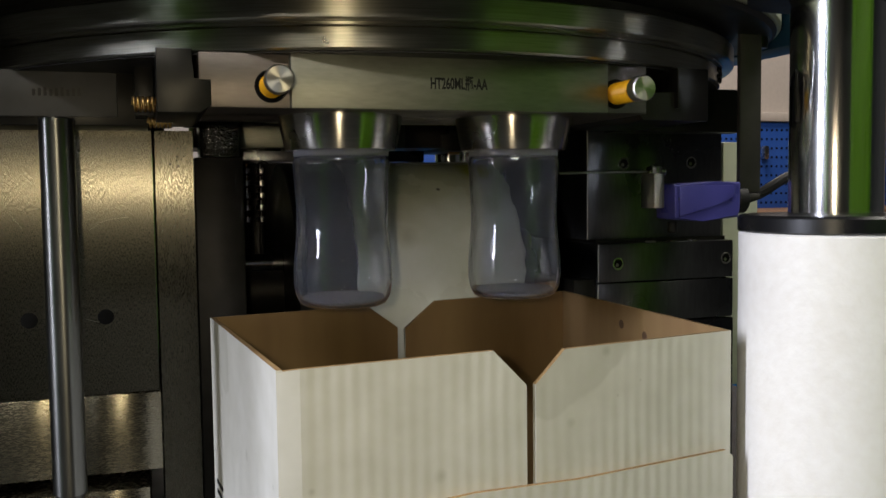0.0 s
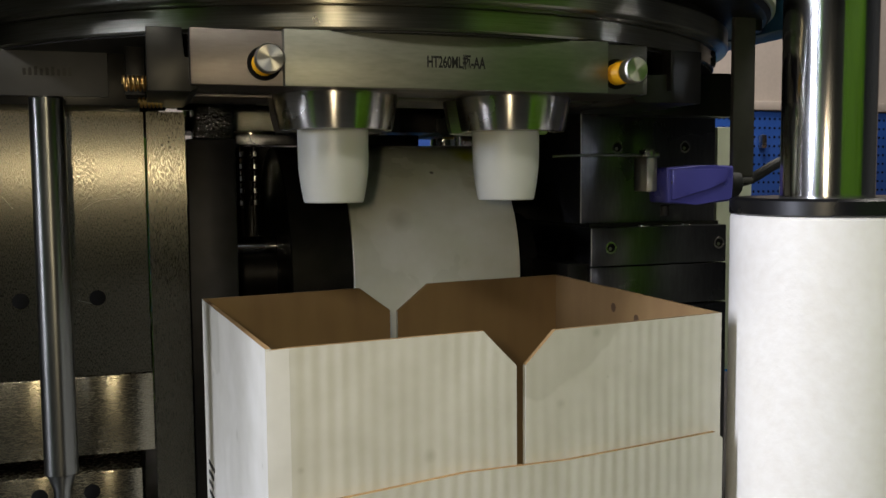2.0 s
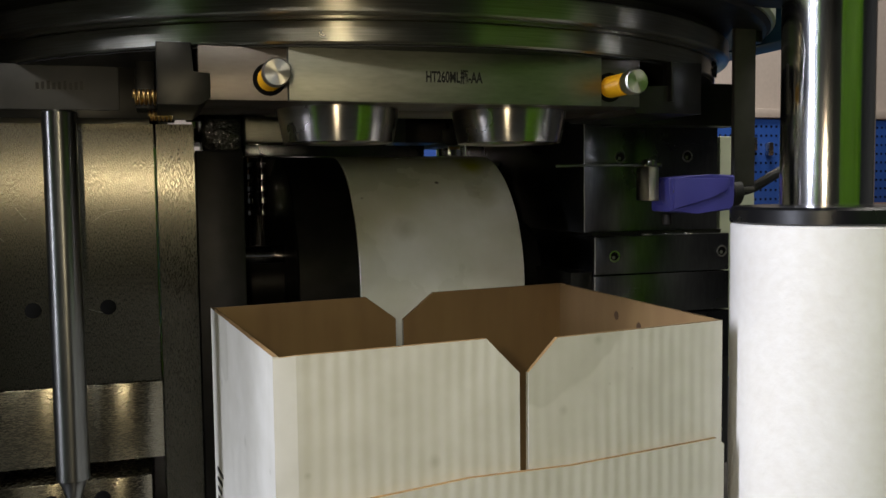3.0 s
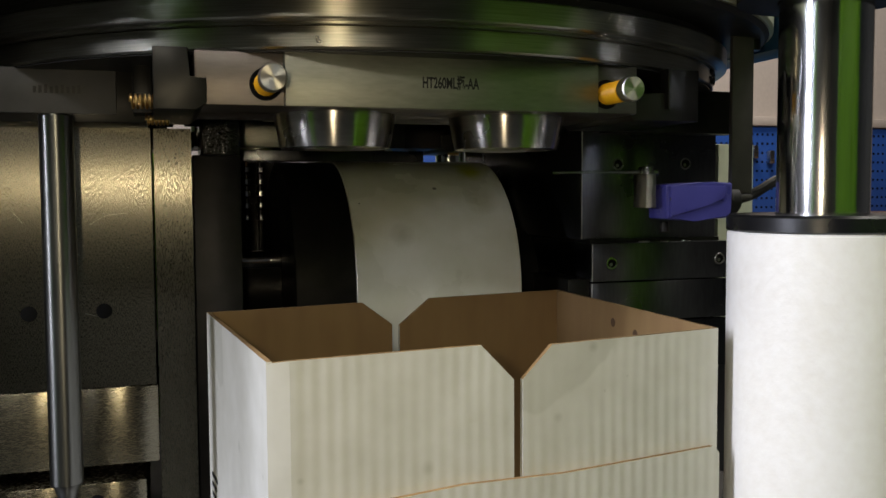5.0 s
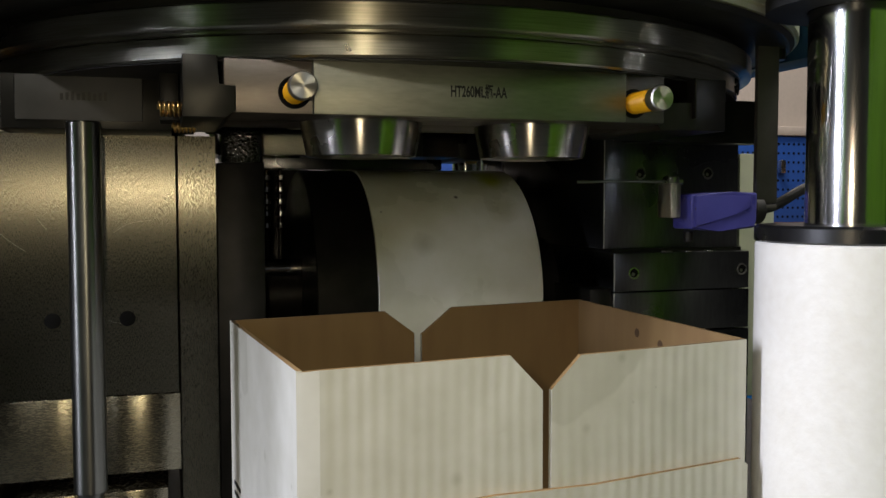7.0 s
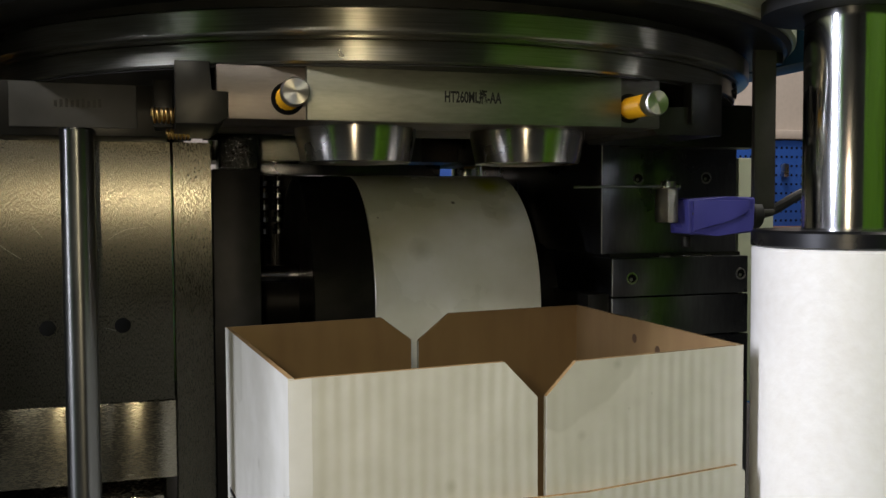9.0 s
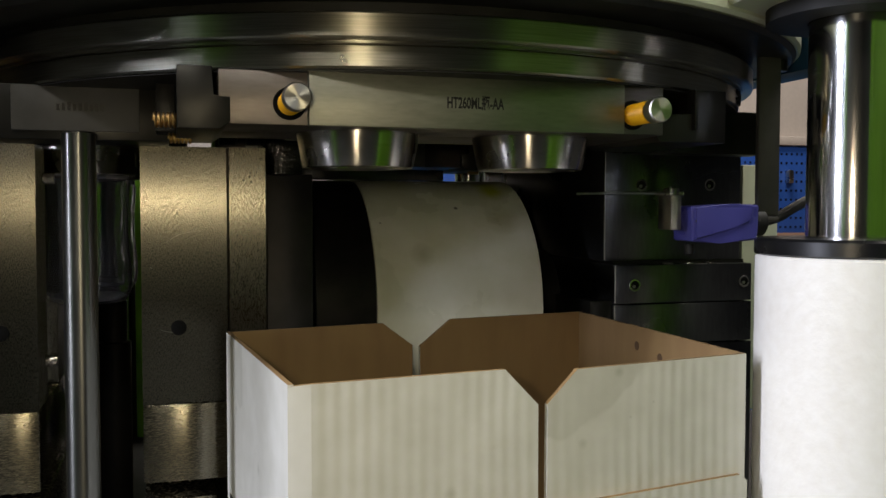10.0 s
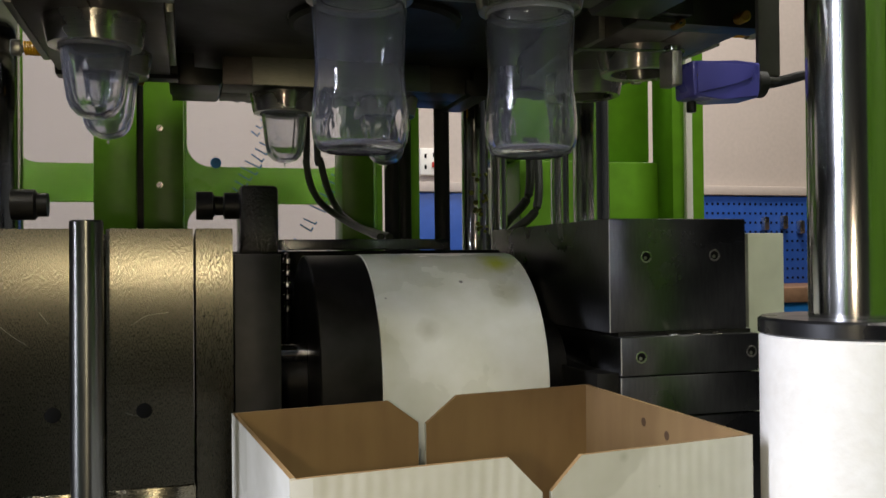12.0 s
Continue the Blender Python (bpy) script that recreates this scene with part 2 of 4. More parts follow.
def stained_drum():
    """White paint with yellow-green oil stains and dark nicks near its far edge."""
    m = material("stained_white_band", (0.82, 0.82, 0.73), 0.28, 0.0, 0.1, 26, 13, 0.03, tint=(0.70, 0.70, 0.56))
    n, l = m.node_tree.nodes, m.node_tree.links
    b = n["Principled BSDF"]
    co = n.new("ShaderNodeTexCoord")
    cloud = n.new("ShaderNodeTexNoise")
    cloud.inputs["Scale"].default_value, cloud.inputs["Detail"].default_value = 45, 4
    l.new(co.outputs["Object"], cloud.inputs["Vector"])
    last = b.inputs["Base Color"].links[0].from_socket
    for place, size, colour, amount in (((0.098, -0.040, 0.095), 0.022, (0.50, 0.54, 0.05), 0.95), ((0.020, -0.03, 0.100), 0.020, (0.45, 0.47, 0.16), 0.45),
                                        ((0.095, -0.075, 0.072), 0.018, (0.46, 0.44, 0.24), 0.5), ((0.025, -0.095, 0.045), 0.012, (0.50, 0.49, 0.36), 0.6),
                                        ((0.0585, -0.066, 0.0815), 0.0022, (0.06, 0.05, 0.04), 0.9), ((-0.006, -0.078, 0.070), 0.0012, (0.06, 0.05, 0.04), 0.8)):
        gap = n.new("ShaderNodeVectorMath")
        gap.operation = "DISTANCE"
        gap.inputs[1].default_value = place
        l.new(co.outputs["Object"], gap.inputs[0])
        rag = n.new("ShaderNodeMath")
        rag.operation = "MULTIPLY_ADD"
        rag.inputs[1].default_value = size * 1.2
        l.new(cloud.outputs["Fac"], rag.inputs[0])
        l.new(gap.outputs["Value"], rag.inputs[2])
        fade = n.new("ShaderNodeMapRange")
        fade.inputs["From Min"].default_value, fade.inputs["From Max"].default_value = size * 1.5, size * 0.8
        fade.inputs["To Max"].default_value = amount
        l.new(rag.outputs[0], fade.inputs["Value"])
        mix = n.new("ShaderNodeMix")
        mix.data_type = "RGBA"
        mix.inputs["B"].default_value = (*colour, 1)
        l.new(fade.outputs["Result"], mix.inputs["Factor"])
        l.new(last, mix.inputs["A"])
        last = mix.outputs["Result"]
    l.new(last, b.inputs["Base Color"])
    return m


DRUM = stained_drum()

# ---------------------------------------------------------------- mesh helpers


def add_box(bm, x0, x1, y0, y1, z0, z1, bevel=0.0, segments=2):
    made = bmesh.ops.create_cube(bm, size=1.0)["verts"]
    for v in made:
        v.co = Vector(((x0 + x1) / 2 + v.co.x * (x1 - x0), (y0 + y1) / 2 + v.co.y * (y1 - y0), (z0 + z1) / 2 + v.co.z * (z1 - z0)))
    if bevel:
        edges = list({e for v in made for e in v.link_edges})
        bmesh.ops.bevel(bm, geom=edges, offset=bevel, segments=segments, affect="EDGES", profile=0.5)
    return bm


AXIS = {"z": Matrix.Identity(3), "x": Matrix(((0, 0, 1), (1, 0, 0), (0, 1, 0))), "y": Matrix(((1, 0, 0), (0, 0, 1), (0, -1, 0)))}


def add_lathe(bm, profile, axis="z", centre=(0, 0, 0), segments=48, start=0.0, sweep=360.0, closed=False):
    """Turns a profile of (radius, height) about an axis. closed: the profile is a loop."""
    turn, c = AXIS[axis], Vector(centre)
    full = sweep >= 359.9
    count = segments if full else segments + 1
    rings = []
    for r, h in profile:
        if r < 1e-6:
            v = bm.verts.new(c + turn @ Vector((0, 0, h)))
            rings.append([v] * count)
        else:
            rings.append([bm.verts.new(c + turn @ Vector((r * math.cos(radians(start + sweep * k / segments)), r * math.sin(radians(start + sweep * k / segments)), h))) for k in range(count)])
    pairs = list(zip(rings, rings[1:])) + ([(rings[-1], rings[0])] if closed else [])
    for a, b in pairs:
        for k in range(segments):
            j = (k + 1) % count
            corners = []
            for v in (a[k], a[j], b[j], b[k]):
                if v not in corners:
                    corners.append(v)
            if len(corners) > 2:
                bm.faces.new(corners)
    if closed and not full:
        bm.faces.new([ring[0] for ring in rings])
        bm.faces.new([ring[-1] for ring in reversed(rings)])
    return bm


def add_cyl(bm, r, h0, h1, axis="z", centre=(0, 0, 0), segments=32, chamfer=0.0006):
    c = min(chamfer, abs(h1 - h0) / 3, r / 3)
    return add_lathe(bm, [(0, h0), (r - c, h0), (r, h0 + c), (r, h1 - c), (r - c, h1), (0, h1)], axis, centre, segments)


def add_prism(bm, outline, y0, y1, bevel=0.0):
    """An outline in x and z, given depth along y."""
    a = [bm.verts.new((x, y0, z)) for x, z in outline]
    b = [bm.verts.new((x, y1, z)) for x, z in outline]
    faces = [bm.faces.new(a), bm.faces.new(b[::-1])]
    for k in range(len(a)):
        j = (k + 1) % len(a)
        faces.append(bm.faces.new((a[j], a[k], b[k], b[j])))
    if bevel:
        bmesh.ops.bevel(bm, geom=list({e for f in faces for e in f.edges}), offset=bevel, segments=2, affect="EDGES", profile=0.5)
    return bm


def add_coil(bm, r, wire, length, turns, axis="x", centre=(0, 0, 0), around=14, sides=6):
    """A coil spring."""
    turn, c = AXIS[axis], Vector(centre)
    rings, steps = [], turns * around
    for k in range(steps + 1):
        a, h = 2 * math.pi * k / around, length * k / steps
        mid = Vector((r * math.cos(a), r * math.sin(a), h))
        out = Vector((math.cos(a), math.sin(a), 0))
        rings.append([bm.verts.new(c + turn @ (mid + wire * (math.cos(q) * out + math.sin(q) * Vector((0, 0, 1))))) for q in (2 * math.pi * i / sides for i in range(sides))])
    for a, b in zip(rings, rings[1:]):
        for i in range(sides):
            bm.faces.new((a[i], a[(i + 1) % sides], b[(i + 1) % sides], b[i]))
    bm.faces.new(rings[0][::-1])
    bm.faces.new(rings[-1])
    return bm


def add_tube(bm, points, r, sides=10):
    """A round cable or bar along a smooth line through the points."""
    pts = [Vector(p) for p in points]
    line = []
    for k in range(len(pts) - 1):
        p0, p1, p2, p3 = pts[max(k - 1, 0)], pts[k], pts[k + 1], pts[min(k + 2, len(pts) - 1)]
        for s in range(8):
            u = s / 8
            line.append(0.5 * (2 * p1 + (p2 - p0) * u + (2 * p0 - 5 * p1 + 4 * p2 - p3) * u * u + (3 * p1 - p0 - 3 * p2 + p3) * u ** 3))
    line.append(pts[-1])
    rings = []
    for k, p in enumerate(line):
        way = (line[min(k + 1, len(line) - 1)] - line[max(k - 1, 0)]).normalized()
        side = way.cross(Vector((0.3, 0.2, 1)) if abs(way.z) < 0.9 else Vector((1, 0.2, 0))).normalized()
        up = side.cross(way)
        rings.append([bm.verts.new(p + r * (math.cos(q) * side + math.sin(q) * up)) for q in (2 * math.pi * i / sides for i in range(sides))])
    for a, b in zip(rings, rings[1:]):
        for i in range(sides):
            bm.faces.new((a[i], a[(i + 1) % sides], b[(i + 1) % sides], b[i]))
    bm.faces.new(rings[0][::-1])
    bm.faces.new(rings[-1])
    return bm


def mesh_of(name, bm, mat, smooth=25):
    bmesh.ops.recalc_face_normals(bm, faces=bm.faces)
    me = bpy.data.meshes.new(name)
    bm.to_mesh(me)
    bm.free()
    for m in mat if isinstance(mat, (list, tuple)) else [mat]:
        me.materials.append(m)
    if smooth:
        me.shade_smooth()
        me.set_sharp_from_angle(angle=radians(smooth))
    return me


def part(name, bm, mat, parent, label="", at=None, smooth=25):
    """One mesh object under a thing or under a part. bm may be a finished mesh, to share it."""
    me = mesh_of(name, bm, mat, smooth) if isinstance(bm, bmesh.types.BMesh) else bm
    ob = new(name, me)
    ob.parent = parent
    if at is not None:
        ob.matrix_basis = at
    return tagged(ob, label)


def thing(name, label, category, at=None, group="", kind=""):
    ob = new(name)
    ob.empty_display_size = 0.02
    if at is not None:
        ob.matrix_basis = at
    return tagged(ob, label, category, group, kind)


def single(name, bm, mat, label, category, group="", kind="", at=None, smooth=25):
    ob = new(name, mesh_of(name, bm, mat, smooth))
    if at is not None:
        ob.matrix_basis = at
    return tagged(ob, label, category, group, kind)


def B():
    return bmesh.new()


# ---------------------------------------------------------------- hall
def structure(name, mat, label, *sizes):
    bm = B()
    for s in sizes:
        add_box(bm, *s)
    return single(name, bm, mat, label, name.split("_")[0], kind="structure", smooth=0)


structure("floor", FLOOR, "dark grey epoxy workshop floor", (-3.2, 7.2, -7.2, 2.7, -0.1, 0.0))
structure("ceiling", CEILING, "hall ceiling with its unlit dimness in the colour", (-3.2, 7.2, -7.2, 2.7, 4.0, 4.1))
structure("wall_north", WALL, "off-white plastered hall wall", (-3.0, 7.0, 2.5, 2.7, 0.0, 4.0))
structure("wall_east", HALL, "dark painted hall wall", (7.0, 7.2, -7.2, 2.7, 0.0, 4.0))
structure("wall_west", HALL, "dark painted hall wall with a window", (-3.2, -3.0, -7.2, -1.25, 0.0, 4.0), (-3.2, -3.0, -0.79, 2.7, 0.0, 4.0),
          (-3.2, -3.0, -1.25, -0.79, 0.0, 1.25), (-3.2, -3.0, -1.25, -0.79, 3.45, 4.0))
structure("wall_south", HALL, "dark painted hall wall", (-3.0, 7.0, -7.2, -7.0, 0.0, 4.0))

# ---------------------------------------------------------------- rotary table with four stations
CX, REACH = 0.004, 0.222
TABLE_Z = 1.35
table = thing("rotary_table", "round oily steel index table carrying four pairs of neck tools", "machine table", pose(CX, 0, TABLE_Z))


def z(value):
    return value - TABLE_Z


bm = add_lathe(B(), [(0.05, z(1.3550)), (0.2965, z(1.3550)), (0.2975, z(1.3560)), (0.2975, z(1.3665)), (0.2965, z(1.3675)), (0.05, z(1.3675))], segments=160, closed=True)
part("lower_disc", bm, DISC, table, "turned steel rim with a bright edge")
bm = add_lathe(B(), [(0.05, z(1.3675)), (0.3000, z(1.3675)), (0.3000, z(1.3690)), (0.3065, z(1.3690)), (0.3075, z(1.3700)), (0.3075, z(1.3815)), (0.3065, z(1.3825)), (0.05, z(1.3825))], segments=160, closed=True)
part("upper_disc", bm, DISC, table, "turned steel rim with a bright edge")
bm = add_lathe(B(), [(0.05, z(1.3825)), (0.2990, z(1.3825)), (0.2990, z(1.3905)), (0.05, z(1.3905))], segments=128, closed=True)
part("clamp_ring", bm, UNDER, table, "oily dark ring")
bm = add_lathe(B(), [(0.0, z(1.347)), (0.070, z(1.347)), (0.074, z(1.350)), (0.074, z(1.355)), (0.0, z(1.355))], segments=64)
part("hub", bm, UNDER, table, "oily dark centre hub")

# dark sheet added to cover the disc's underside, which mirrors too brightly
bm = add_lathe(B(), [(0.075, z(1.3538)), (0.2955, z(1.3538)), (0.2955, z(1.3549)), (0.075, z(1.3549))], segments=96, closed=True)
part("under_plate", bm, UNDER, table, "oily dark sheet added over the underside")
g = random.Random(21)
bm = B()
for k in range(34):
    made = bmesh.ops.create_icosphere(bm, subdivisions=1, radius=g.uniform(0.0008, 0.0022))["verts"]
    a = radians(g.uniform(-41, -33))
    bmesh.ops.translate(bm, verts=made, vec=(0.2975 * math.cos(a), 0.2975 * math.sin(a), z(g.uniform(1.357, 1.3665))))
part("grease", bm, GLOSS, table, "wet black grease lumps")

JAW_LEFT, JAW_RIGHT = -0.1395, 0.122


def half_ring(front):
    """Half of a conical neck ring, with a lip."""
    prof = [(0.0245, z(1.3258)), (0.0366, z(1.3258)), (0.0366, z(1.3235)), (0.0335, z(1.3075)), (0.0328, z(1.3055)), (0.0290, z(1.3050)), (0.0245, z(1.3062))]
    return add_lathe(B(), prof, segments=40, start=180.0 if front else 0.0, sweep=180.0, closed=True)


ring_front = mesh_of("neck_ring", half_ring(True), RING, 40)
ring_back = mesh_of("neck_ring", half_ring(False), RING, 40)
bm = B()
add_box(bm, JAW_LEFT, JAW_RIGHT, -0.2720, -0.2225, z(1.3255), z(1.3542), 0.0008)
outer_mesh = mesh_of("outer_jaw", bm, JAW)
bm = B()
add_box(bm, JAW_LEFT, JAW_RIGHT, -0.2215, -0.1720, z(1.3255), z(1.3542), 0.0008)
inner_mesh = mesh_of("inner_jaw", bm, JAW)
plate_mesh = mesh_of("face_plate", add_box(B(), -0.0930, 0.0930, -0.2780, -0.2722, z(1.3252), z(1.3546), 0.0007), PLATE)
plate_in_mesh = mesh_of("face_plate", add_box(B(), -0.0930, 0.0930, -0.1718, -0.1660, z(1.3252), z(1.3546), 0.0007), PLATE)
bm = B()
add_lathe(bm, [(0.0062, -0.0004), (0.0088, -0.0004), (0.0088, 0.0016), (0.0062, 0.0016)], "y", (0, -0.2720, 0), 28, closed=True)
bore_mesh = mesh_of("bore", bm, HOLE)
pin_mesh = mesh_of("pull_pin", add_lathe(B(), [(0, 0), (0.0040, 0), (0.0040, 0.030), (0.0070, 0.030), (0.0072, 0.0305), (0.0072, 0.0375), (0.0066, 0.0383), (0, 0.0383)], "y", (0, 0, 0), 28), SATIN)
# the pin runs outward, along -y
spring_mesh = mesh_of("spring", add_coil(B(), 0.0053, 0.00125, 0.026, 12, "y", (0, 0, 0)), YELLOW)
OUTWARD = Matrix.Rotation(math.pi, 4, "Z")
gib_profile = [(-0.1605, z(1.3550)), (-0.1605, z(1.3225)), (-0.1390, z(1.3225)), (-0.1335, z(1.3265)), (-0.1335, z(1.3395)), (-0.1425, z(1.3395)), (-0.1425, z(1.3550))]
gib_left = mesh_of("guide_gib", add_prism(B(), gib_profile, -0.2745, -0.165, 0.0006), BLACK_STEEL)
gib_profile = [(0.150, z(1.3550)), (0.150, z(1.3395)), (0.1225, z(1.3395)), (0.1225, z(1.3262)), (0.126, z(1.3225)), (0.172, z(1.3225)), (0.172, z(1.3550))]
gib_right = mesh_of("guide_gib", add_prism(B(), gib_profile, -0.262, -0.165, 0.0006), BLACK_STEEL)
rib_mesh = mesh_of("guide_rib", add_box(B(), 0.1475, 0.1495, -0.266, -0.256, z(1.3300), z(1.3550), 0.0004), BLACK_STEEL)
return_spring = mesh_of("return_spring", add_coil(B(), 0.0036, 0.0008, 0.014, 6, "x", (-0.1725, -0.250, z(1.3285))), BRASS)
return_spring_low = mesh_of("return_spring", add_coil(B(), 0.0026, 0.0007, 0.013, 6, "x", (-0.1650, -0.200, z(1.3225))), BRASS)
screw_mesh = mesh_of("cap_screw", add_lathe(B(), [(0, 0), (0.0042, 0), (0.0045, 0.0004), (0.0045, 0.004), (0.0024, 0.004), (0.0024, 0.002), (0, 0.002)], "x", (0.172, -0.238, z(1.3288)), 20), BLACK_STEEL)
mark_bars = B()
for k in range(9):
    add_box(mark_bars, 0.1742, 0.1745, -0.2290 + 0.0031 * k, -0.2272 + 0.0031 * k, z(1.3395), z(1.3435 + 0.0006 * (k % 3)))
mark_mesh = mesh_of("worn_marking", mark_bars, BLACK_STEEL, 0)
end_mesh = mesh_of("end_plate", add_box(B(), 0.1722, 0.1742, -0.2540, -0.1820, z(1.3275), z(1.3545), 0.0006), STRAP)
# added block; its dark colour stands for the shade in the gap
block_mesh = mesh_of("dark_gap_block", add_box(B(), -0.172, -0.1610, -0.205, -0.178, z(1.3262), z(1.3550), 0.0006), DARK)

front_jaw = back_jaw = None
for k in range(4):
    turn = pose(0, 0, 0, 0, 0, 90 * k)
    outer = part("outer_jaw", outer_mesh, None, table, "satin steel jaw bar", turn)
    inner = part("inner_jaw", inner_mesh, None, table, "satin steel jaw bar", turn)
    if k == 0:
        front_jaw, back_jaw = outer, inner
    part("face_plate", plate_mesh, None, outer, "scratched satin steel face plate")
    part("face_plate", plate_in_mesh, None, inner, "scratched satin steel face plate")
    for sx in (-0.0555, 0.0555):
        part("neck_ring", ring_front, None, outer, "polished conical steel half ring", pose(sx, -REACH, 0))
        part("neck_ring", ring_back, None, inner, "polished conical steel half ring", pose(sx, -REACH, 0))
    for sx in (-0.1025, 0.1010):
        part("bore", bore_mesh, None, outer, "", pose(sx, 0, z(1.3370)))
        part("pull_pin", pin_mesh, None, table, "steel pin with a round head", turn @ pose(sx, -0.2675, z(1.3370)) @ OUTWARD)
        part("spring", spring_mesh, None, table, "yellow painted coil spring", turn @ pose(sx, -0.2690, z(1.3370)) @ OUTWARD)
    part("guide_gib", gib_left, None, table, "blackened steel guide gib", turn)
    part("guide_gib", gib_right, None, table, "blackened steel guide gib", turn)
    part("guide_rib", rib_mesh, None, table, "", turn)
    if k != 1:
        part("return_spring", return_spring, None, table, "bronze coil spring", turn)
        part("return_spring", return_spring_low, None, table, "bronze coil spring", turn)
    if k == 0:
        part("cap_screw", screw_mesh, None, table, "", turn)
    part("worn_marking", mark_mesh, None, part("end_plate", end_mesh, None, table, "grey steel end plate with worn marking", turn), "worn dark marks")
    part("dark_gap_block", block_mesh, None, table, "added block coloured dark to read as a shaded gap", turn)

# the front station's code
words = bpy.data.curves.new("lettering", "FONT")
words.body, words.size, words.extrude = "HT260ML瓶-AA", 0.0085, 0.0001
words.offset = 0.00022
letters = new("lettering", words)
bpy.context.view_layer.update()
letter_mesh = bpy.data.meshes.new_from_object(letters.evaluated_get(bpy.context.evaluated_depsgraph_get()))
bpy.data.objects.remove(letters)
letter_mesh.materials.clear()
letter_mesh.materials.append(INK)
xs = [v.co.x for v in letter_mesh.vertices]
part("lettering", letter_mesh, None, front_jaw, "engraved dark lettering", pose(-0.0165, -0.2781, z(1.3371), 90) @ Matrix.Diagonal((0.0335 / (max(xs) - min(xs)), 1.0, 1.0, 1.0)), 0)

# ---------------------------------------------------------------- upper platen, which lifts with the table
platen = thing("upper_platen", "pale enamelled round platen above the index table", "machine platen", pose(CX, 0, 1.393))
bm = add_lathe(B(), [(0.06, 0.0), (0.338, 0.0), (0.340, 0.002), (0.340, 0.075), (0.06, 0.075)], segments=160, closed=True)
part("casting", bm, PLATEN_PAINT, platen)
# the pale casting gets a separate dark sheet underneath
part("underside", add_lathe(B(), [(0.06, -0.004), (0.334, -0.004), (0.337, -0.001), (0.06, -0.001)], segments=128, closed=True), UNDER, platen, "oily dark sheet added over the underside")
bm = add_lathe(B(), [(0.0275, 0.004), (0.075, 0.004), (0.078, 0.007), (0.078, 0.075), (0.0275, 0.075)], "z", (0.216, -0.3248, 0), 64, closed=True)
part("guide_bush", bm, PLATEN_PAINT, platen, "pale enamelled bush round the column")
part("blue_guard", add_box(B(), 0.300, 0.3320, -0.230, 0.30, -0.006, 0.075, 0.002), BLUE_DARK, platen, "dark blue enamelled guard")
part("seal", add_lathe(B(), [(0.0267, -0.004), (0.050, -0.004), (0.050, 0.004), (0.0267, 0.004)], "z", (0.216, -0.3248, 0), 64, closed=True), RUBBER, platen, "black rubber wiper")

EYE_LINE = Vector((-0.166, -0.760, -0.1112))
DEEPER = Matrix.Translation((-0.0038, 0, 0)) @ Matrix.Translation(EYE_LINE) @ Matrix.Scale(1.14, 4) @ Matrix.Translation(-EYE_LINE)


def deep(bm):
    """Sets a piece of the switch at its place beside the table's rim."""
    bmesh.ops.transform(bm, matrix=DEEPER, verts=bm.verts)
    return bm


switch = thing("limit_switch", "violet-blue plastic limit switch with a wire feeler on a strap", "switch", pose(CX, 0, 1.393))
bm = B()
add_prism(bm, [(0.1335, z(1.2425)), (0.1345, z(1.2210)), (0.158, z(1.2195)), (0.1885, z(1.2215)), (0.1900, z(1.2260)), (0.1905, z(1.2435)), (0.170, z(1.2440))], -0.278, -0.256, 0.0015)
for v in bm.verts:
    v.co.z += TABLE_Z - 1.393 + 0.043
for v in bm.verts:
    v.co.x = 0.1887 + (v.co.x - 0.1905) * 0.84
    v.co.z -= 0.0025
part("housing", deep(bm), PURPLE, switch)
part("cover_step", deep(add_prism(B(), [(0.1440, -0.1300), (0.1710, -0.1230), (0.1830, -0.1185), (0.1830, -0.1110), (0.1440, -0.1110)], -0.2792, -0.2778, 0.0004)), PURPLE, switch)
bm = add_box(B(), 0.1288, 0.1362, -0.275, -0.259, -0.1245, -0.1035, 0.001)
part("feeler_head", deep(bm), SATIN, switch, "pale metal feeler head")
bm = add_box(B(), 0.1300, 0.1370, -0.271, -0.263, -0.1035, -0.0990, 0.0006)
add_cyl(bm, 0.0022, 0.1295, 0.1415, "x", (0, -0.267, -0.1025), 12)
part("wire_clamp", deep(bm), RING, switch, "bright metal clamp")
part("feeler_wire", deep(add_tube(B(), [(0.1370, -0.267, -0.1025), (0.1070, -0.262, -0.1020), (0.0740, -0.258, -0.1025)], 0.0010, 8)), ROD, switch, "thin steel wire")
part("gland", deep(add_lathe(B(), [(0, 0.190), (0.0085, 0.190), (0.009, 0.191), (0.009, 0.197), (0.0065, 0.199), (0, 0.199)], "x", (0, -0.267, -0.1200), 24)), RUBBER, switch)
part("cable", deep(add_tube(B(), [(0.198, -0.267, -0.1200), (0.215, -0.262, -0.1165), (0.245, -0.245, -0.1080), (0.285, -0.225, -0.0980), (0.330, -0.200, -0.085), (0.345, -0.190, 0.0)], 0.0034)), RUBBER, switch, "black sheathed cable")
for x in (0.1455, 0.1640):
    part("screw", deep(add_cyl(B(), 0.0018, 0.2782, 0.2792, "y", (x, -0.5572, -0.1190), 12, 0.0002)), STEEL_V, switch)
part("foot_screw", deep(add_cyl(B(), 0.003, -0.1375, -0.1305, "z", (0.1465, -0.267, -0.0025), 12)), BLACK_STEEL, switch)
bm = B()
add_box(bm, 0.1910, 0.2070, -0.2730, -0.2690, -0.116, 0.016, 0.0012)
add_box(bm, 0.1560, 0.2070, -0.2735, -0.2500, -0.1200, -0.1165, 0.0012)
part("bracket", deep(bm), STRAP, platen, "bent black steel strap")
bm = add_cyl(B(), 0.006, -0.024, -0.014, "z", (0.2120, -0.262, 0))
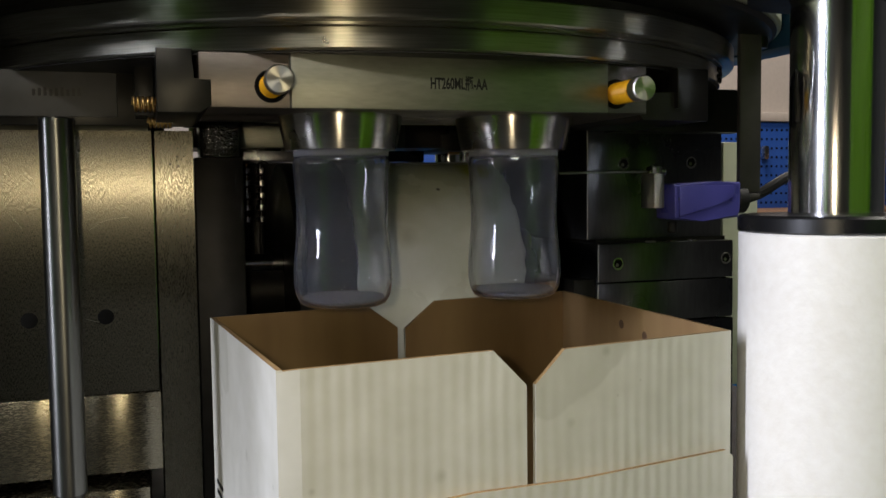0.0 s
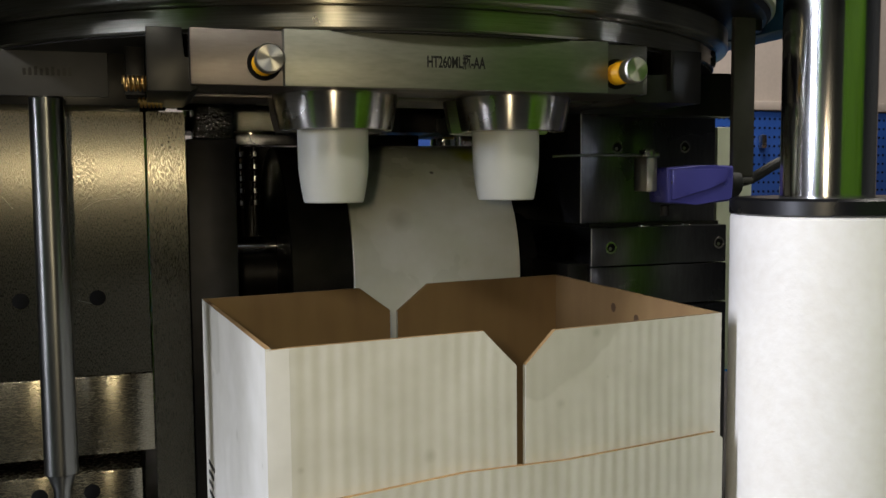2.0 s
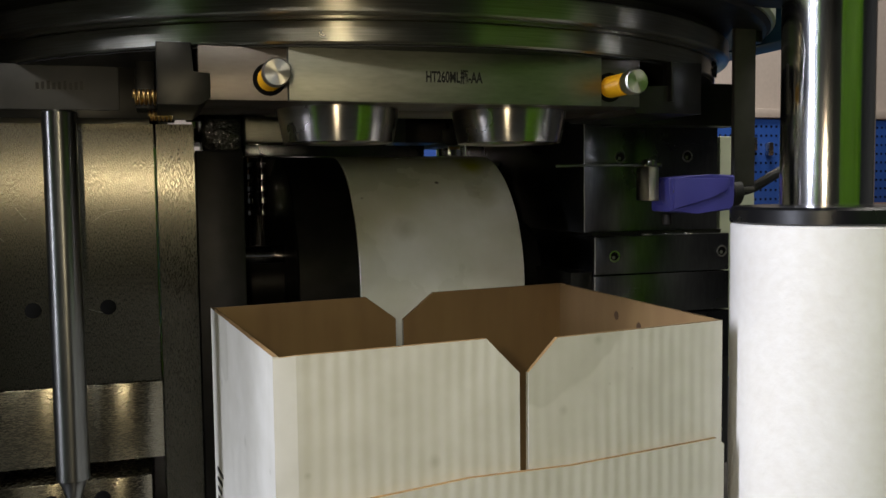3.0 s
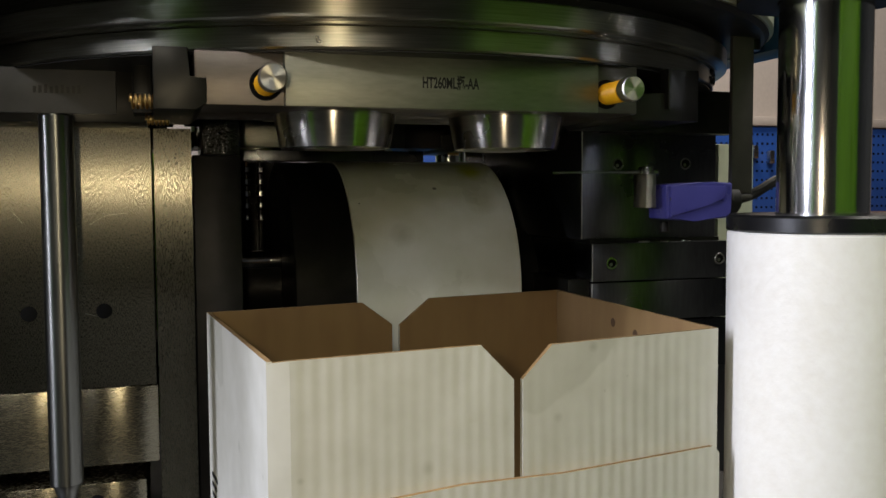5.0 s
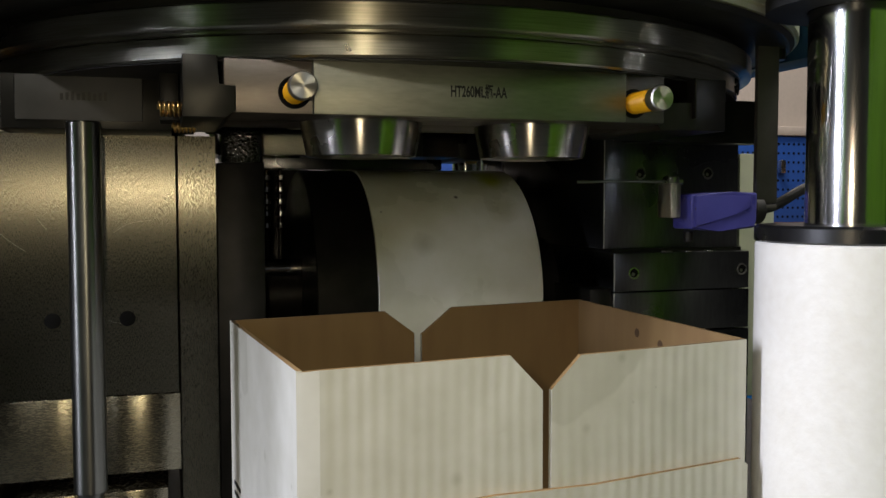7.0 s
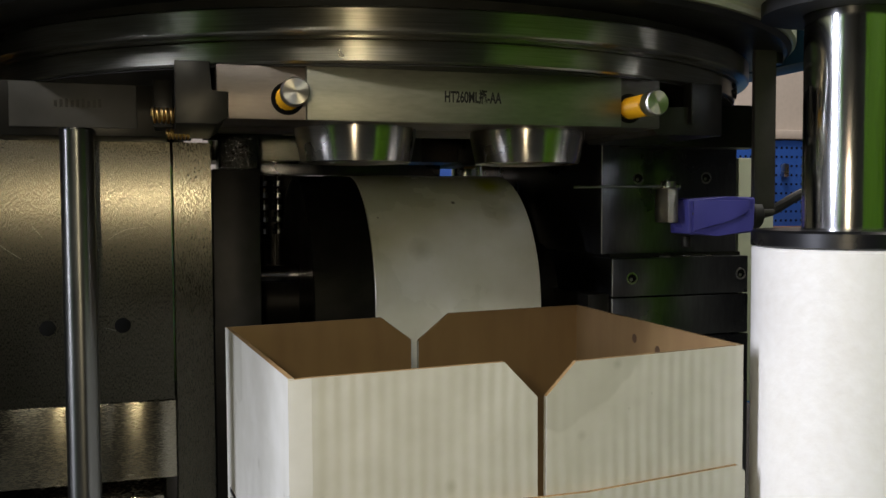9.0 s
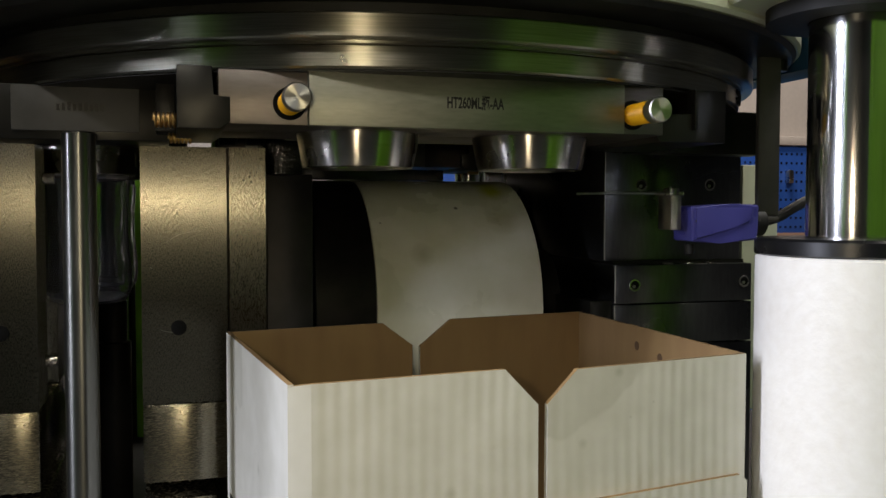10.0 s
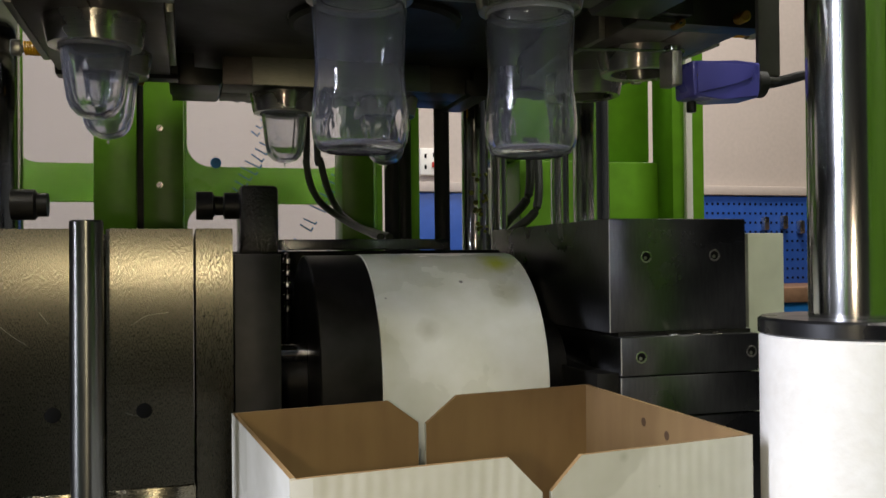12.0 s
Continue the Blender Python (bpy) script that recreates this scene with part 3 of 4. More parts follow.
add_cyl(bm, 0.0085, -0.014, -0.006, "z", (0.2120, -0.262, 0), 6)
part("hex_bolt", deep(bm), BLACK_STEEL, platen)

# ---------------------------------------------------------------- tie bars
column = thing("tie_bar_column", "thick chromed tie bar rising from a white painted sleeve", "machine column", pose(0.220, -0.3248, 0))
part("chrome_bar", add_cyl(B(), 0.0260, 1.20, 3.4, segments=96), CHROME, column, "mirror-bright chromed bar")
part("collar", add_lathe(B(), [(0.0262, 1.2545), (0.0532, 1.2545), (0.0544, 1.2555), (0.0544, 1.2630), (0.0526, 1.2645), (0.0262, 1.2645)], segments=96, closed=True), GLOSS, column, "glossy black rubber collar")
part("sleeve", add_lathe(B(), [(0.0, 0.0), (0.0538, 0.0), (0.0538, 1.2530), (0.0526, 1.2545), (0.0, 1.2545)], segments=96), POST_WHITE, column, "white painted sleeve with scuffs")

bar = thing("tie_bar_column", "chromed tie bar behind the blow moulds", "machine column", pose(-0.345, 0.22, 0))
part("chrome_bar", add_cyl(B(), 0.034, 0.30, 3.4, segments=64), CHROME, bar)

# ---------------------------------------------------------------- blow moulds
def mould_half(side):
    """One half of the blow mould, with x measured away from the parting face."""
    s = 1 if side == "right" else -1
    ob = thing("blow_mould_half", "ground steel blow mould half with backing plates, oily and scratched", "mould", pose(-0.2150, 0, 1.15), "blow mould halves")

    def bx(a, b, *rest):
        return add_box(B(), min(s * a, s * b), max(s * a, s * b), *rest)

    zz = 1.15
    body = part("mould_block", mould_body(s), STEEL_V, ob, "ground steel block with a yellow sheen")
    part("backing_plate", add_prism(B(), [(s * 0.0578, 1.02 - zz), (s * 0.0822, 1.02 - zz), (s * 0.0822, 1.3224 - zz), (s * 0.0578, 1.3224 - zz)], -0.1295, 0.13), STEEL_V, ob, "ground steel backing plate")
    part("lower_block", bx(0.0004, 0.0570, -0.130, 0.13, 1.0965 - zz, 1.1492 - zz, 0.0008), STEEL_H, ob, "brightly milled lower block")
    part("foot_block", bx(0.0004, 0.0480, -0.130, 0.13, 1.02 - zz, 1.0850 - zz, 0.0008), STEEL_H, ob, "milled foot block")
    if s > 0:
        part("clamp_platen", bx(0.0830, 0.1152, -0.126, 0.13, 1.00 - zz, 1.3050 - zz, 0.001), DARK, ob, "oily black clamp platen")
    for x, h in ((0.0240 if s > 0 else 0.0220, 1.2010), (0.0160, 1.0720)):
        part("bore", add_lathe(B(), [(0, 0.1304), (0.0046, 0.1304), (0.0051, 0.1302), (0.0051, 0.128), (0, 0.128)], "y", (0, 0, 0), 24), HOLE, ob, "dark screw bore", pose(s * x, 0, h - zz) @ OUTWARD)
    if s < 0:
        for h in (1.301, 1.178):
            part("guide_bush", add_cyl(B(), 0.004, 0.0, 0.008, "x", (0, -0.100, h - zz)), RING, ob, "bright guide pin")
    return ob


def mould_body(s):
    """The block is cut by two round bottle cavities at its parting face."""
    bm = B()
    x0, x1, y0, y1, z0, z1 = 0.0004, 0.0560, -0.1300, 0.1300, 0.0, 0.1723
    outline = [(x1, y0), (x1, y1), (x0, y1)]
    for yc in (0.0555, -0.0555):
        for k in range(13):
            a = math.pi * k / 12
            outline.append((x0 + 0.030 * math.sin(a), yc + 0.030 * math.cos(a)))
    outline.append((x0, y0))
    low = [bm.verts.new((s * x, y, z0)) for x, y in outline]
    top = [bm.verts.new((s * x, y, z1)) for x, y in outline]
    bm.faces.new(low)
    bm.faces.new(top[::-1])
    for k in range(len(low)):
        j = (k + 1) % len(low)
        bm.faces.new((low[j], low[k], top[k], top[j]))
    return bm


mould_right = mould_half("right")
mould_left = mould_half("left")
# hydraulic coupling on the moving half
bm = add_box(B(), 0.0960, 0.1290, 0.03, 0.09, 0.150, 0.2155, 0.004)
part("coupling_block", bm, WET, mould_right, "glossy oily black coupling block")
bm = add_lathe(B(), [(0, 0.060), (0.0120, 0.060), (0.0125, 0.0605), (0.0125, 0.074), (0.0085, 0.076), (0.0085, 0.083), (0.0118, 0.084), (0.0118, 0.097), (0, 0.097)], "x", (0, 0.060, 0.199), 32)
part("coupling_nut", bm, DARK, mould_right, "black knurled coupling")
bm = add_lathe(B(), [(0, -0.078), (0.0130, -0.078), (0.0130, -0.060), (0.010, -0.058), (0.010, -0.050), (0, -0.050)], "x", (0, 0.060, 0.199), 32)
part("coupling_nut", bm, DARK, mould_left, "black knurled coupling")
SCRATCH = material("bright_scratch", (0.75, 0.72, 0.62), 0.3, 1.0, 0.1, 90, 30, 0.0)
for ob, marks in ((mould_right, (((0.006, 0.092), (0.016, 0.084), (0.030, 0.080), (0.040, 0.0795)), ((0.016, 0.108), (0.026, 0.114), (0.040, 0.116)), ((0.012, 0.050), (0.022, 0.047)))),
                  (mould_left, (((-0.058, 0.114), (-0.046, 0.103), (-0.036, 0.096)), ((-0.030, 0.118), (-0.024, 0.110))))):
    for mark in marks:
        part("scratch", add_tube(B(), [(x, -0.13004, h) for x, h in mark], 0.00010, 5), SCRATCH, ob, "fine bright scratch")
g = random.Random(11)
for k in range(9):
    part("pit", add_cyl(B(), g.uniform(0.0004, 0.0009), 0.1294, 0.1297, "y", (0, 0, 0), 8, 0.0001), INK, mould_right, "brown rust pit", pose(0.0715 + g.uniform(-0.005, 0.005), 0, 0.152 + g.uniform(-0.004, 0.004)) @ OUTWARD)
# added out of view to screen the table's rim from the window
side = thing("light_blocker", "added dark block out of view that keeps window light off the table rim", "machine block", pose(-0.55, 0, 1.0))
part("block", add_box(B(), -0.10, 0.10, -0.12, 0.28, 0.0, 0.288, 0.004), DARK, side)
part("web", add_box(B(), -0.10, 0.05, 0.02, 0.28, 0.2885, 0.3695, 0.003), DARK, side)
part("head", add_box(B(), -0.10, 0.05, -0.40, 0.28, 0.370, 0.55, 0.004), DARK, side)

guide = single("guide_rod", add_lathe(B(), [(0, 0.60), (0.0045, 0.60), (0.0045, 1.098), (0.0075, 1.106), (0.0094, 1.1085), (0.0094, 1.3238), (0.0086, 1.3248), (0, 1.3248)], centre=(-0.2105, -0.2, 0), segments=48),
               ROD, "ground round steel rod standing before the blow mould", "rod")

core = thing("base_plug_stack", "stepped black cylinders under the blown container", "plug", pose(-0.2100, 0.055, 0))
part("lower_cylinder", add_cyl(B(), 0.0155, 0.95, 1.168), DARK, core)
part("middle_cylinder", add_cyl(B(), 0.0125, 1.168, 1.203), DARK, core)
part("upper_cylinder", add_cyl(B(), 0.0105, 1.203, 1.223), DARK, core)
part("stem", add_cyl(B(), 0.0073, 1.223, 1.329), CHROME, core, "bright steel stem")

# ---------------------------------------------------------------- clamp cylinder (drum) and shaft
drum = thing("clamp_cylinder", "large horizontal clamp cylinder, stained white band and black end", "cylinder", pose(0, 0, 1.2))
part("white_band", add_lathe(B(), [(0.06, -0.0140), (0.1045, -0.0140), (0.1050, -0.0135), (0.1050, 0.1185), (0.1035, 0.1195), (0.06, 0.1195)], "x", segments=128, closed=True), DRUM, drum, "stained white painted band")
part("black_end", add_lathe(B(), [(0.0, -0.060), (0.1030, -0.060), (0.1040, -0.059), (0.1040, -0.0145), (0.0, -0.0145)], "x", segments=128), DARK, drum, "black end cap")
part("end_cap", add_lathe(B(), [(0.0, 0.1200), (0.0450, 0.1200), (0.0450, 0.160), (0.0, 0.160)], "x", segments=96), DARK, drum)
part("shaft", add_cyl(B(), 0.0085, -0.125, -0.060, "x", (0, -0.02, 0.0235)), CHROME, drum, "polished steel shaft")
part("lower_shaft", add_cyl(B(), 0.030, -0.100, -0.060, "x", (0, 0.0, 0.0)), DARK, drum)
part("saddle", add_box(B(), -0.055, 0.155, -0.07, 0.07, -0.20, -0.092, 0.002), DARK, drum, "dark support saddle")

# ---------------------------------------------------------------- conditioning block, to the right
EDGE = material("worn_glinting_edge", (0.55, 0.54, 0.50), 0.6, 0.3, 0.1, 90, 20, 0.05)
cond = thing("conditioning_block", "stack of dark tool steel blocks with screw holes", "machine block", pose(0, 0, 1.2))
part("upper_block", add_box(B(), 0.1690, 0.2930, -0.1090, 0.180, 0.0398, 0.1310, 0.0008), GREY_STEEL, cond, "dark ground block with bright edges")
part("middle_block", add_box(B(), 0.1740, 0.2985, -0.1180, 0.190, 0.0062, 0.0368, 0.0008), GREY_STEEL, cond)
part("lower_block", add_box(B(), 0.1738, 0.2990, -0.1178, 0.190, -0.0268, 0.0052, 0.0008), GREY_STEEL, cond)
part("base_block", add_box(B(), 0.1745, 0.3000, -0.1170, 0.190, -0.16, -0.0278, 0.0008), GREY_STEEL, cond)
part("packing", add_box(B(), 0.1760, 0.2960, -0.1100, 0.180, 0.0367, 0.0399), BLACK_STEEL, cond)
part("ledge", add_box(B(), 0.1550, 0.1738, -0.1140, 0.05, -0.06, 0.0085, 0.0006), BLACK_STEEL, cond)
part("side_plate", add_box(B(), 0.3290, 0.3660, -0.0600, 0.12, -0.10, 0.1205, 0.0008), PLATEN_PAINT, cond, "pale green side plate")
for x, h, y in ((0.2012, 0.1003, 0.109), (0.2636, 0.1010, 0.109), (0.1913, 0.0207, 0.118), (0.2914, 0.0219, 0.118)):
    sink = part("screw_hole", add_lathe(B(), [(0.0034, 0.0002), (0.0050, 0.0002), (0.0048, 0.0006), (0.0036, 0.0006)], "y", (0, 0, 0), 24, closed=True), RING, cond, "countersunk hole with a bright rim", pose(x, -y, h) @ OUTWARD)
    part("socket", add_cyl(B(), 0.0035, 0.0001, 0.0004, "y", (0, 0, 0), 20, 0.0001), HOLE, sink)
    part("screw_head", add_cyl(B(), 0.0016, 0.0004, 0.0007, "y", (0.0008, 0, -0.0010), 6, 0.0001), PLATE, sink)
# worn edges; the bevel highlight is put into the pale colour of these strips
for x, y, h0, h1 in ((0.1690, -0.1090, 0.0405, 0.1303), (0.1740, -0.1180, 0.0068, 0.0362), (0.1738, -0.1178, -0.0262, 0.0046)):
    part("worn_edge_glint", add_box(B(), x - 0.00015, x + 0.0006, y - 0.00015, y + 0.0006, h0, h1), EDGE, cond, "worn edge with its bevel highlight in the colour")
for x in (0.223, 0.243, 0.263):
    part("dowel", add_cyl(B(), 0.0045, 0.0368, 0.0378, "z", (x, -0.1140, 0), 20, 0.0003), RING, cond)

single("cross_beam", add_box(B(), -0.090, 0.1065, 0.13, 0.165, 1.3102, 1.3206, 0.0006), GREY_STEEL, "flat ground steel cross beam behind the cylinder", "beam")

single("rear_guard", add_box(B(), -0.128, 0.168, 0.150, 0.156, 1.0, 1.3095, 0.001), DARK, "oily black guard sheet under the cross beam", "guard sheet")

# ---------------------------------------------------------------- chromed fittings behind the platen
for x, y in ((-0.0800, 0.050), (-0.0680, 0.052)):
    ob = thing("nozzle_stack", "bright stepped nozzle stack behind the clamp platen", "nozzle", pose(x, y, 0), "nozzle stacks")
    for k in range(5):
        h = 1.255 + 0.0106 * k
        part("nut", add_lathe(B(), [(0, h), (0.0042, h), (0.0042, h + 0.004), (0.0022, h + 0.005), (0.0030, h + 0.0085), (0, h + 0.0106)], segments=14), CHROME, ob)
    part("stem", add_cyl(B(), 0.002, 1.00, 1.256), DARK, ob)

# ---------------------------------------------------------------- machine bed
single("machine_bed", add_box(B(), -0.62, 0.62, -0.16, 0.62, 0.0, 1.0, 0.004), UNDER, "oily dark machine bed under the tools", "machine bed")
single("bed_shelf", add_box(B(), -0.30, 0.16, -0.46, -0.161, 0.86, 0.88, 0.003), GREY_STEEL, "steel shelf that carries the carton", "shelf")
single("shelf_post", add_box(B(), -0.10, -0.04, -0.44, -0.38, 0.0, 0.86, 0.003), GREY_STEEL, "steel post under the carton shelf", "post")

# ---------------------------------------------------------------- carton
BOX_H, TH = 0.32, 0.0028
FRONT_L, FRONT_R, REAR_L, REAR_R = (-0.1090, -0.3490), (0.1550, -0.3170), (-0.1262, -0.1530), (0.1500, -0.1060)
carton = thing("cardboard_carton", "open white-lined corrugated carton with notched upright flaps, scuffed and stained", "carton", pose(0, 0, 0.88))


def along(a, b):
    """The frame of a wall of the slightly skewed carton: x from corner a to corner b, y to its left; and its length."""
    return pose(a[0], a[1], 0, 0, 0, math.degrees(math.atan2(b[1] - a[1], b[0] - a[0]))), math.hypot(b[0] - a[0], b[1] - a[1])


def board(outline, y0, flip):
    """An upright board: the white liner on one face, brown on the other and on the cut edges."""
    bm = add_prism(B(), outline, y0, y0 + TH)
    for f in bm.faces:
        f.normal_update()
    bmesh.ops.recalc_face_normals(bm, faces=bm.faces)
    for f in bm.faces:
        f.material_index = 0 if abs(f.normal.x) > 0.9 or ((f.normal.y < -0.9) != flip and abs(f.normal.y) > 0.9) else 1
    return bm


MATS = [CARTON, KRAFT]
at_front, BOX_W = along(FRONT_L, FRONT_R)
at_rear, rear_w = along(REAR_L, REAR_R)
at_left, left_d = along(FRONT_L, REAR_L)
at_right, right_d = along(FRONT_R, REAR_R)
part("front_flap", board([(0.0105, 0), (0.1305, 0), (0.1302, BOX_H - 0.0195), (0.1110, BOX_H), (0.0105, BOX_H)], 0, False), MATS, carton, "white board panel with upright flutes", at_front)
part("front_flap", board([(0.1345, 0), (BOX_W, 0), (BOX_W, BOX_H - 0.0015), (0.1535, BOX_H - 0.0028), (0.1355, BOX_H - 0.0198)], 0, False), MATS, carton, "white board panel with a curved stain", at_front)
part("back_flap", board([(0, 0), (0.1330, 0), (0.1330, BOX_H - 0.0170), (0.1100, BOX_H), (0, BOX_H)], -TH, True), MATS, carton, "brown board panel", at_rear)
part("back_flap", board([(0.1390, 0), (rear_w, 0), (rear_w, BOX_H), (0.1640, BOX_H), (0.1390, BOX_H - 0.0185)], -TH, True), MATS, carton, "brown board panel", at_rear)
part("side_wall", board([(TH, 0), (left_d - TH, 0), (left_d - TH, BOX_H), (TH, BOX_H)], -TH, True), [CARTON_SIDE, KRAFT], carton, "white board side wall", at_left)
part("side_wall", board([(TH, 0), (right_d - TH, 0), (right_d - TH, BOX_H), (TH, BOX_H - 0.0015)], 0.0, False), MATS, carton, "brown board side wall", at_right)
bm = B()
low = [bm.verts.new((x, y, 0.001)) for x, y in (FRONT_L, FRONT_R, REAR_R, REAR_L)]
top = [bm.verts.new((v.co.x, v.co.y, 0.005)) for v in low]
bm.faces.new(low[::-1])
bm.faces.new(top)
for k in range(4):
    bm.faces.new((low[k], low[(k + 1) % 4], top[(k + 1) % 4], top[k]))
part("base_panel", bm, KRAFT, carton, "brown board base")
LAP = 0.2500
part("outer_flap", board([(0.002, 0.006), (BOX_W - 0.001, 0.006), (BOX_W - 0.001, LAP - 0.004), (BOX_W - 0.006, LAP), (0.16, LAP - 0.0025), (0.10, LAP - 0.0005), (0.002, LAP - 0.005)], -TH - 0.0006, False), MATS, carton, "white outer flap with a torn brown edge", at_front)
part("corner_fold", board([(0, 0), (0.0108, 0), (0.0108, BOX_H), (0.0004, BOX_H - 0.0008)], 0, False), [CARTON_SIDE, KRAFT], carton, "smooth white fold at the corner", at_front @ pose(0, 0.0026, 0, 0, 0, -13.9))
for k in range(7):
    part("print", add_box(B(), left_d - 0.034 + 0.004 * (k % 3), left_d - 0.012, 0.0, 0.0004, 0.2140 - 0.0065 * k, 0.2165 - 0.0065 * k), INK, carton, "dark printed bar", at_left, 0)
for d, h in ((0.118, 0.306), (0.088, 0.302), (0.052, 0.296)):
    part("blot", add_lathe(B(), [(0, 0), (0.0032, 0), (0.0026, 0.0002), (0, 0.0003)], "y", (0, 0, 0), 14), BLOT, carton, "dark blot on the brown board", at_right @ pose(d, TH, h), 0)

# ---------------------------------------------------------------- containers and preforms
def bottle_mesh():
    """A waisted wide-neck container with a wall of real thickness; heights from its base."""
    outer = [(0.0, 0.0030), (0.012, 0.0022), (0.0195, 0.0008), (0.0225, 0.0), (0.0258, 0.0016), (0.0285, 0.0065), (0.0297, 0.0140), (0.0296, 0.022),
             (0.0287, 0.033), (0.0277, 0.042), (0.0273, 0.050), (0.0275, 0.059), (0.0280, 0.070), (0.0285, 0.079), (0.0289, 0.0835), (0.0289, 0.0862), (0.0282, 0.0878),
             (0.0277, 0.0890), (0.0277, 0.0925), (0.0240, 0.0932), (0.0240, 0.108)]
    wall = 0.0011
    inner = [(max(0.0, r - wall), h + (0.0012 if r < 0.026 and h < 0.01 else 0.0)) for r, h in reversed(outer)]
    inner[0] = (0.0240 - wall, 0.108)
    return mesh_of("bottle", add_lathe(B(), outer + inner, segments=64), BOTTLE, 60)


def preform_mesh():
    """A short fluted cup with a gate nub; heights from its lowest point."""
    outer = [(0.0, 0.0), (0.0009, 0.0002), (0.0011, 0.0035), (0.006, 0.0040), (0.0125, 0.0062), (0.0175, 0.0108), (0.0200, 0.0165), (0.0222, 0.030), (0.0246, 0.0500), (0.0250, 0.0530), (0.0240, 0.0534), (0.0240, 0.068)]
    inner = [(max(0.0, r - 0.0032), h + 0.003) for r, h in reversed(outer) if h > 0.0036]
    inner[0] = (0.0205, 0.068)
    inner[-1] = (0.0, 0.0072)
    bm = add_lathe(B(), outer + inner, segments=72)
    for v in bm.verts:
        r = math.hypot(v.co.x, v.co.y)
        if 0.012 < r and v.co.z < 0.05:
            a = math.atan2(v.co.y, v.co.x)
            k = 1 - 0.018 * max(0.0, math.cos(12 * a)) ** 2 * min(1, (0.05 - v.co.z) / 0.02)
            v.co.x *= k
            v.co.y *= k
    for v in bm.verts:
        v.co.z *= 1.11
    return mesh_of("preform", bm, PREFORM, 60)


def bottle_parts(bottle):
    """The thick milky foot and the frosted band under the neck ring."""
    part("foot", bottle_foot, None, bottle, "thick milky lavender foot")
    part("neck_band", bottle_band, None, bottle, "frosted band under the neck")


bottle_data, preform_data = bottle_mesh(), preform_mesh()
bottle_foot = mesh_of("foot", add_lathe(B(), [(0, 0.0046), (0.010, 0.0038), (0.0185, 0.0024), (0.0232, 0.0024), (0.0250, 0.0040), (0.0240, 0.0052), (0.0180, 0.0044), (0.010, 0.0056), (0, 0.0062)], segments=48), MILKY, 60)
preform_collar = mesh_of("collar", add_lathe(B(), [(0.0251, 0.0545), (0.0256, 0.0548), (0.0256, 0.0588), (0.0251, 0.0591)], segments=56, closed=True), MILKY, 60)
bottle_band = mesh_of("neck_band", add_lathe(B(), [(0.0279, 0.0890), (0.0283, 0.0893), (0.0283, 0.0922), (0.0279, 0.0925)], segments=56, closed=True), MILKY, 60)
BOTTLE_Z, PREFORM_Z = 1.2128, 1.2482


def station(k, sx, height):
    """A place under station k (0 front, then turning left about the axis), in the table's space at rest."""
    return pose(0, 0, 0, 0, 0, -90 * k) @ pose(sx, -REACH, z(height))


def hung(name, data, label, category, group, k, sx, height):
    ob = tagged(new(name, data), label, category, group)
    place = station(k, sx, height)
    ob.matrix_basis = table.matrix_basis @ place
    if name == "bottle":
        bottle_parts(ob)
    else:
        part("collar", preform_collar, None, ob, "frosted collar under the neck ring")
    return ob, place


ejected, carried_along = [], []
for sx in (-0.0555, 0.0555):
    ejected.append(hung("bottle", bottle_data, "clear bluish waisted wide-neck plastic bottle hanging from a neck ring", "bottle", "blown bottles", 0, sx, BOTTLE_Z))
for sx in (-0.0555, 0.0555):
    carried_along.append(hung("bottle", bottle_data, "clear bluish waisted plastic bottle held in the blow mould", "bottle", "blown bottles", 1, sx, BOTTLE_Z))
for k in (2, 3):
    for sx in (-0.0555, 0.0555):
        carried_along.append(hung("preform", preform_data, "short clear fluted plastic preform under a neck ring", "preform", "preforms", k, sx, PREFORM_Z))

plugs = []
for sx in (-0.0555, 0.0555):
    bm = add_lathe(B(), [(0, 0.0), (0.0172, 0.0), (0.0180, 0.0008), (0.0196, 0.010), (0.0209, 0.020), (0.0211, 0.030), (0.0211, 0.066), (0, 0.066)], segments=56)
    plugs.append((single("ejector_plug", bm, WHITE_PLUG, "white nylon ejector plug inside a neck ring", "plug", "ejector plugs"), sx))

# ---------------------------------------------------------------- machine frame and hall behind
def green_post(x0, x1, y0, y1, label, slot=None, bolts=()):
    ob = thing("frame_post", label, "post", pose((x0 + x1) / 2, (y0 + y1) / 2, 1.0), "green frame posts")
    w, d = (x1 - x0) / 2, (y1 - y0) / 2
    if slot is None:
        part("body", add_box(B(), -w, w, -d, d, 0.0, 1.6, 0.003), GREEN, ob)
    else:
        a = slot - (x0 + x1) / 2
        part("body", add_box(B(), -w, a - 0.004, -d, d, 0.0, 1.6, 0.002), GREEN, ob)
        part("body", add_box(B(), a + 0.004, w, -d, d, 0.0, 1.6, 0.002), GREEN, ob)
        part("slot", add_box(B(), a - 0.004, a + 0.004, -d + 0.012, d, 0.0, 1.6), DARK, ob, "dark slot")
    for bx, bz in bolts:
        part("bolt", add_cyl(B(), 0.0045, d, d + 0.004, "y", (0, 0, 0), 6), RING, ob, "bright bolt head", pose(bx - (x0 + x1) / 2, 0, bz - 1.0) @ OUTWARD)
    return ob


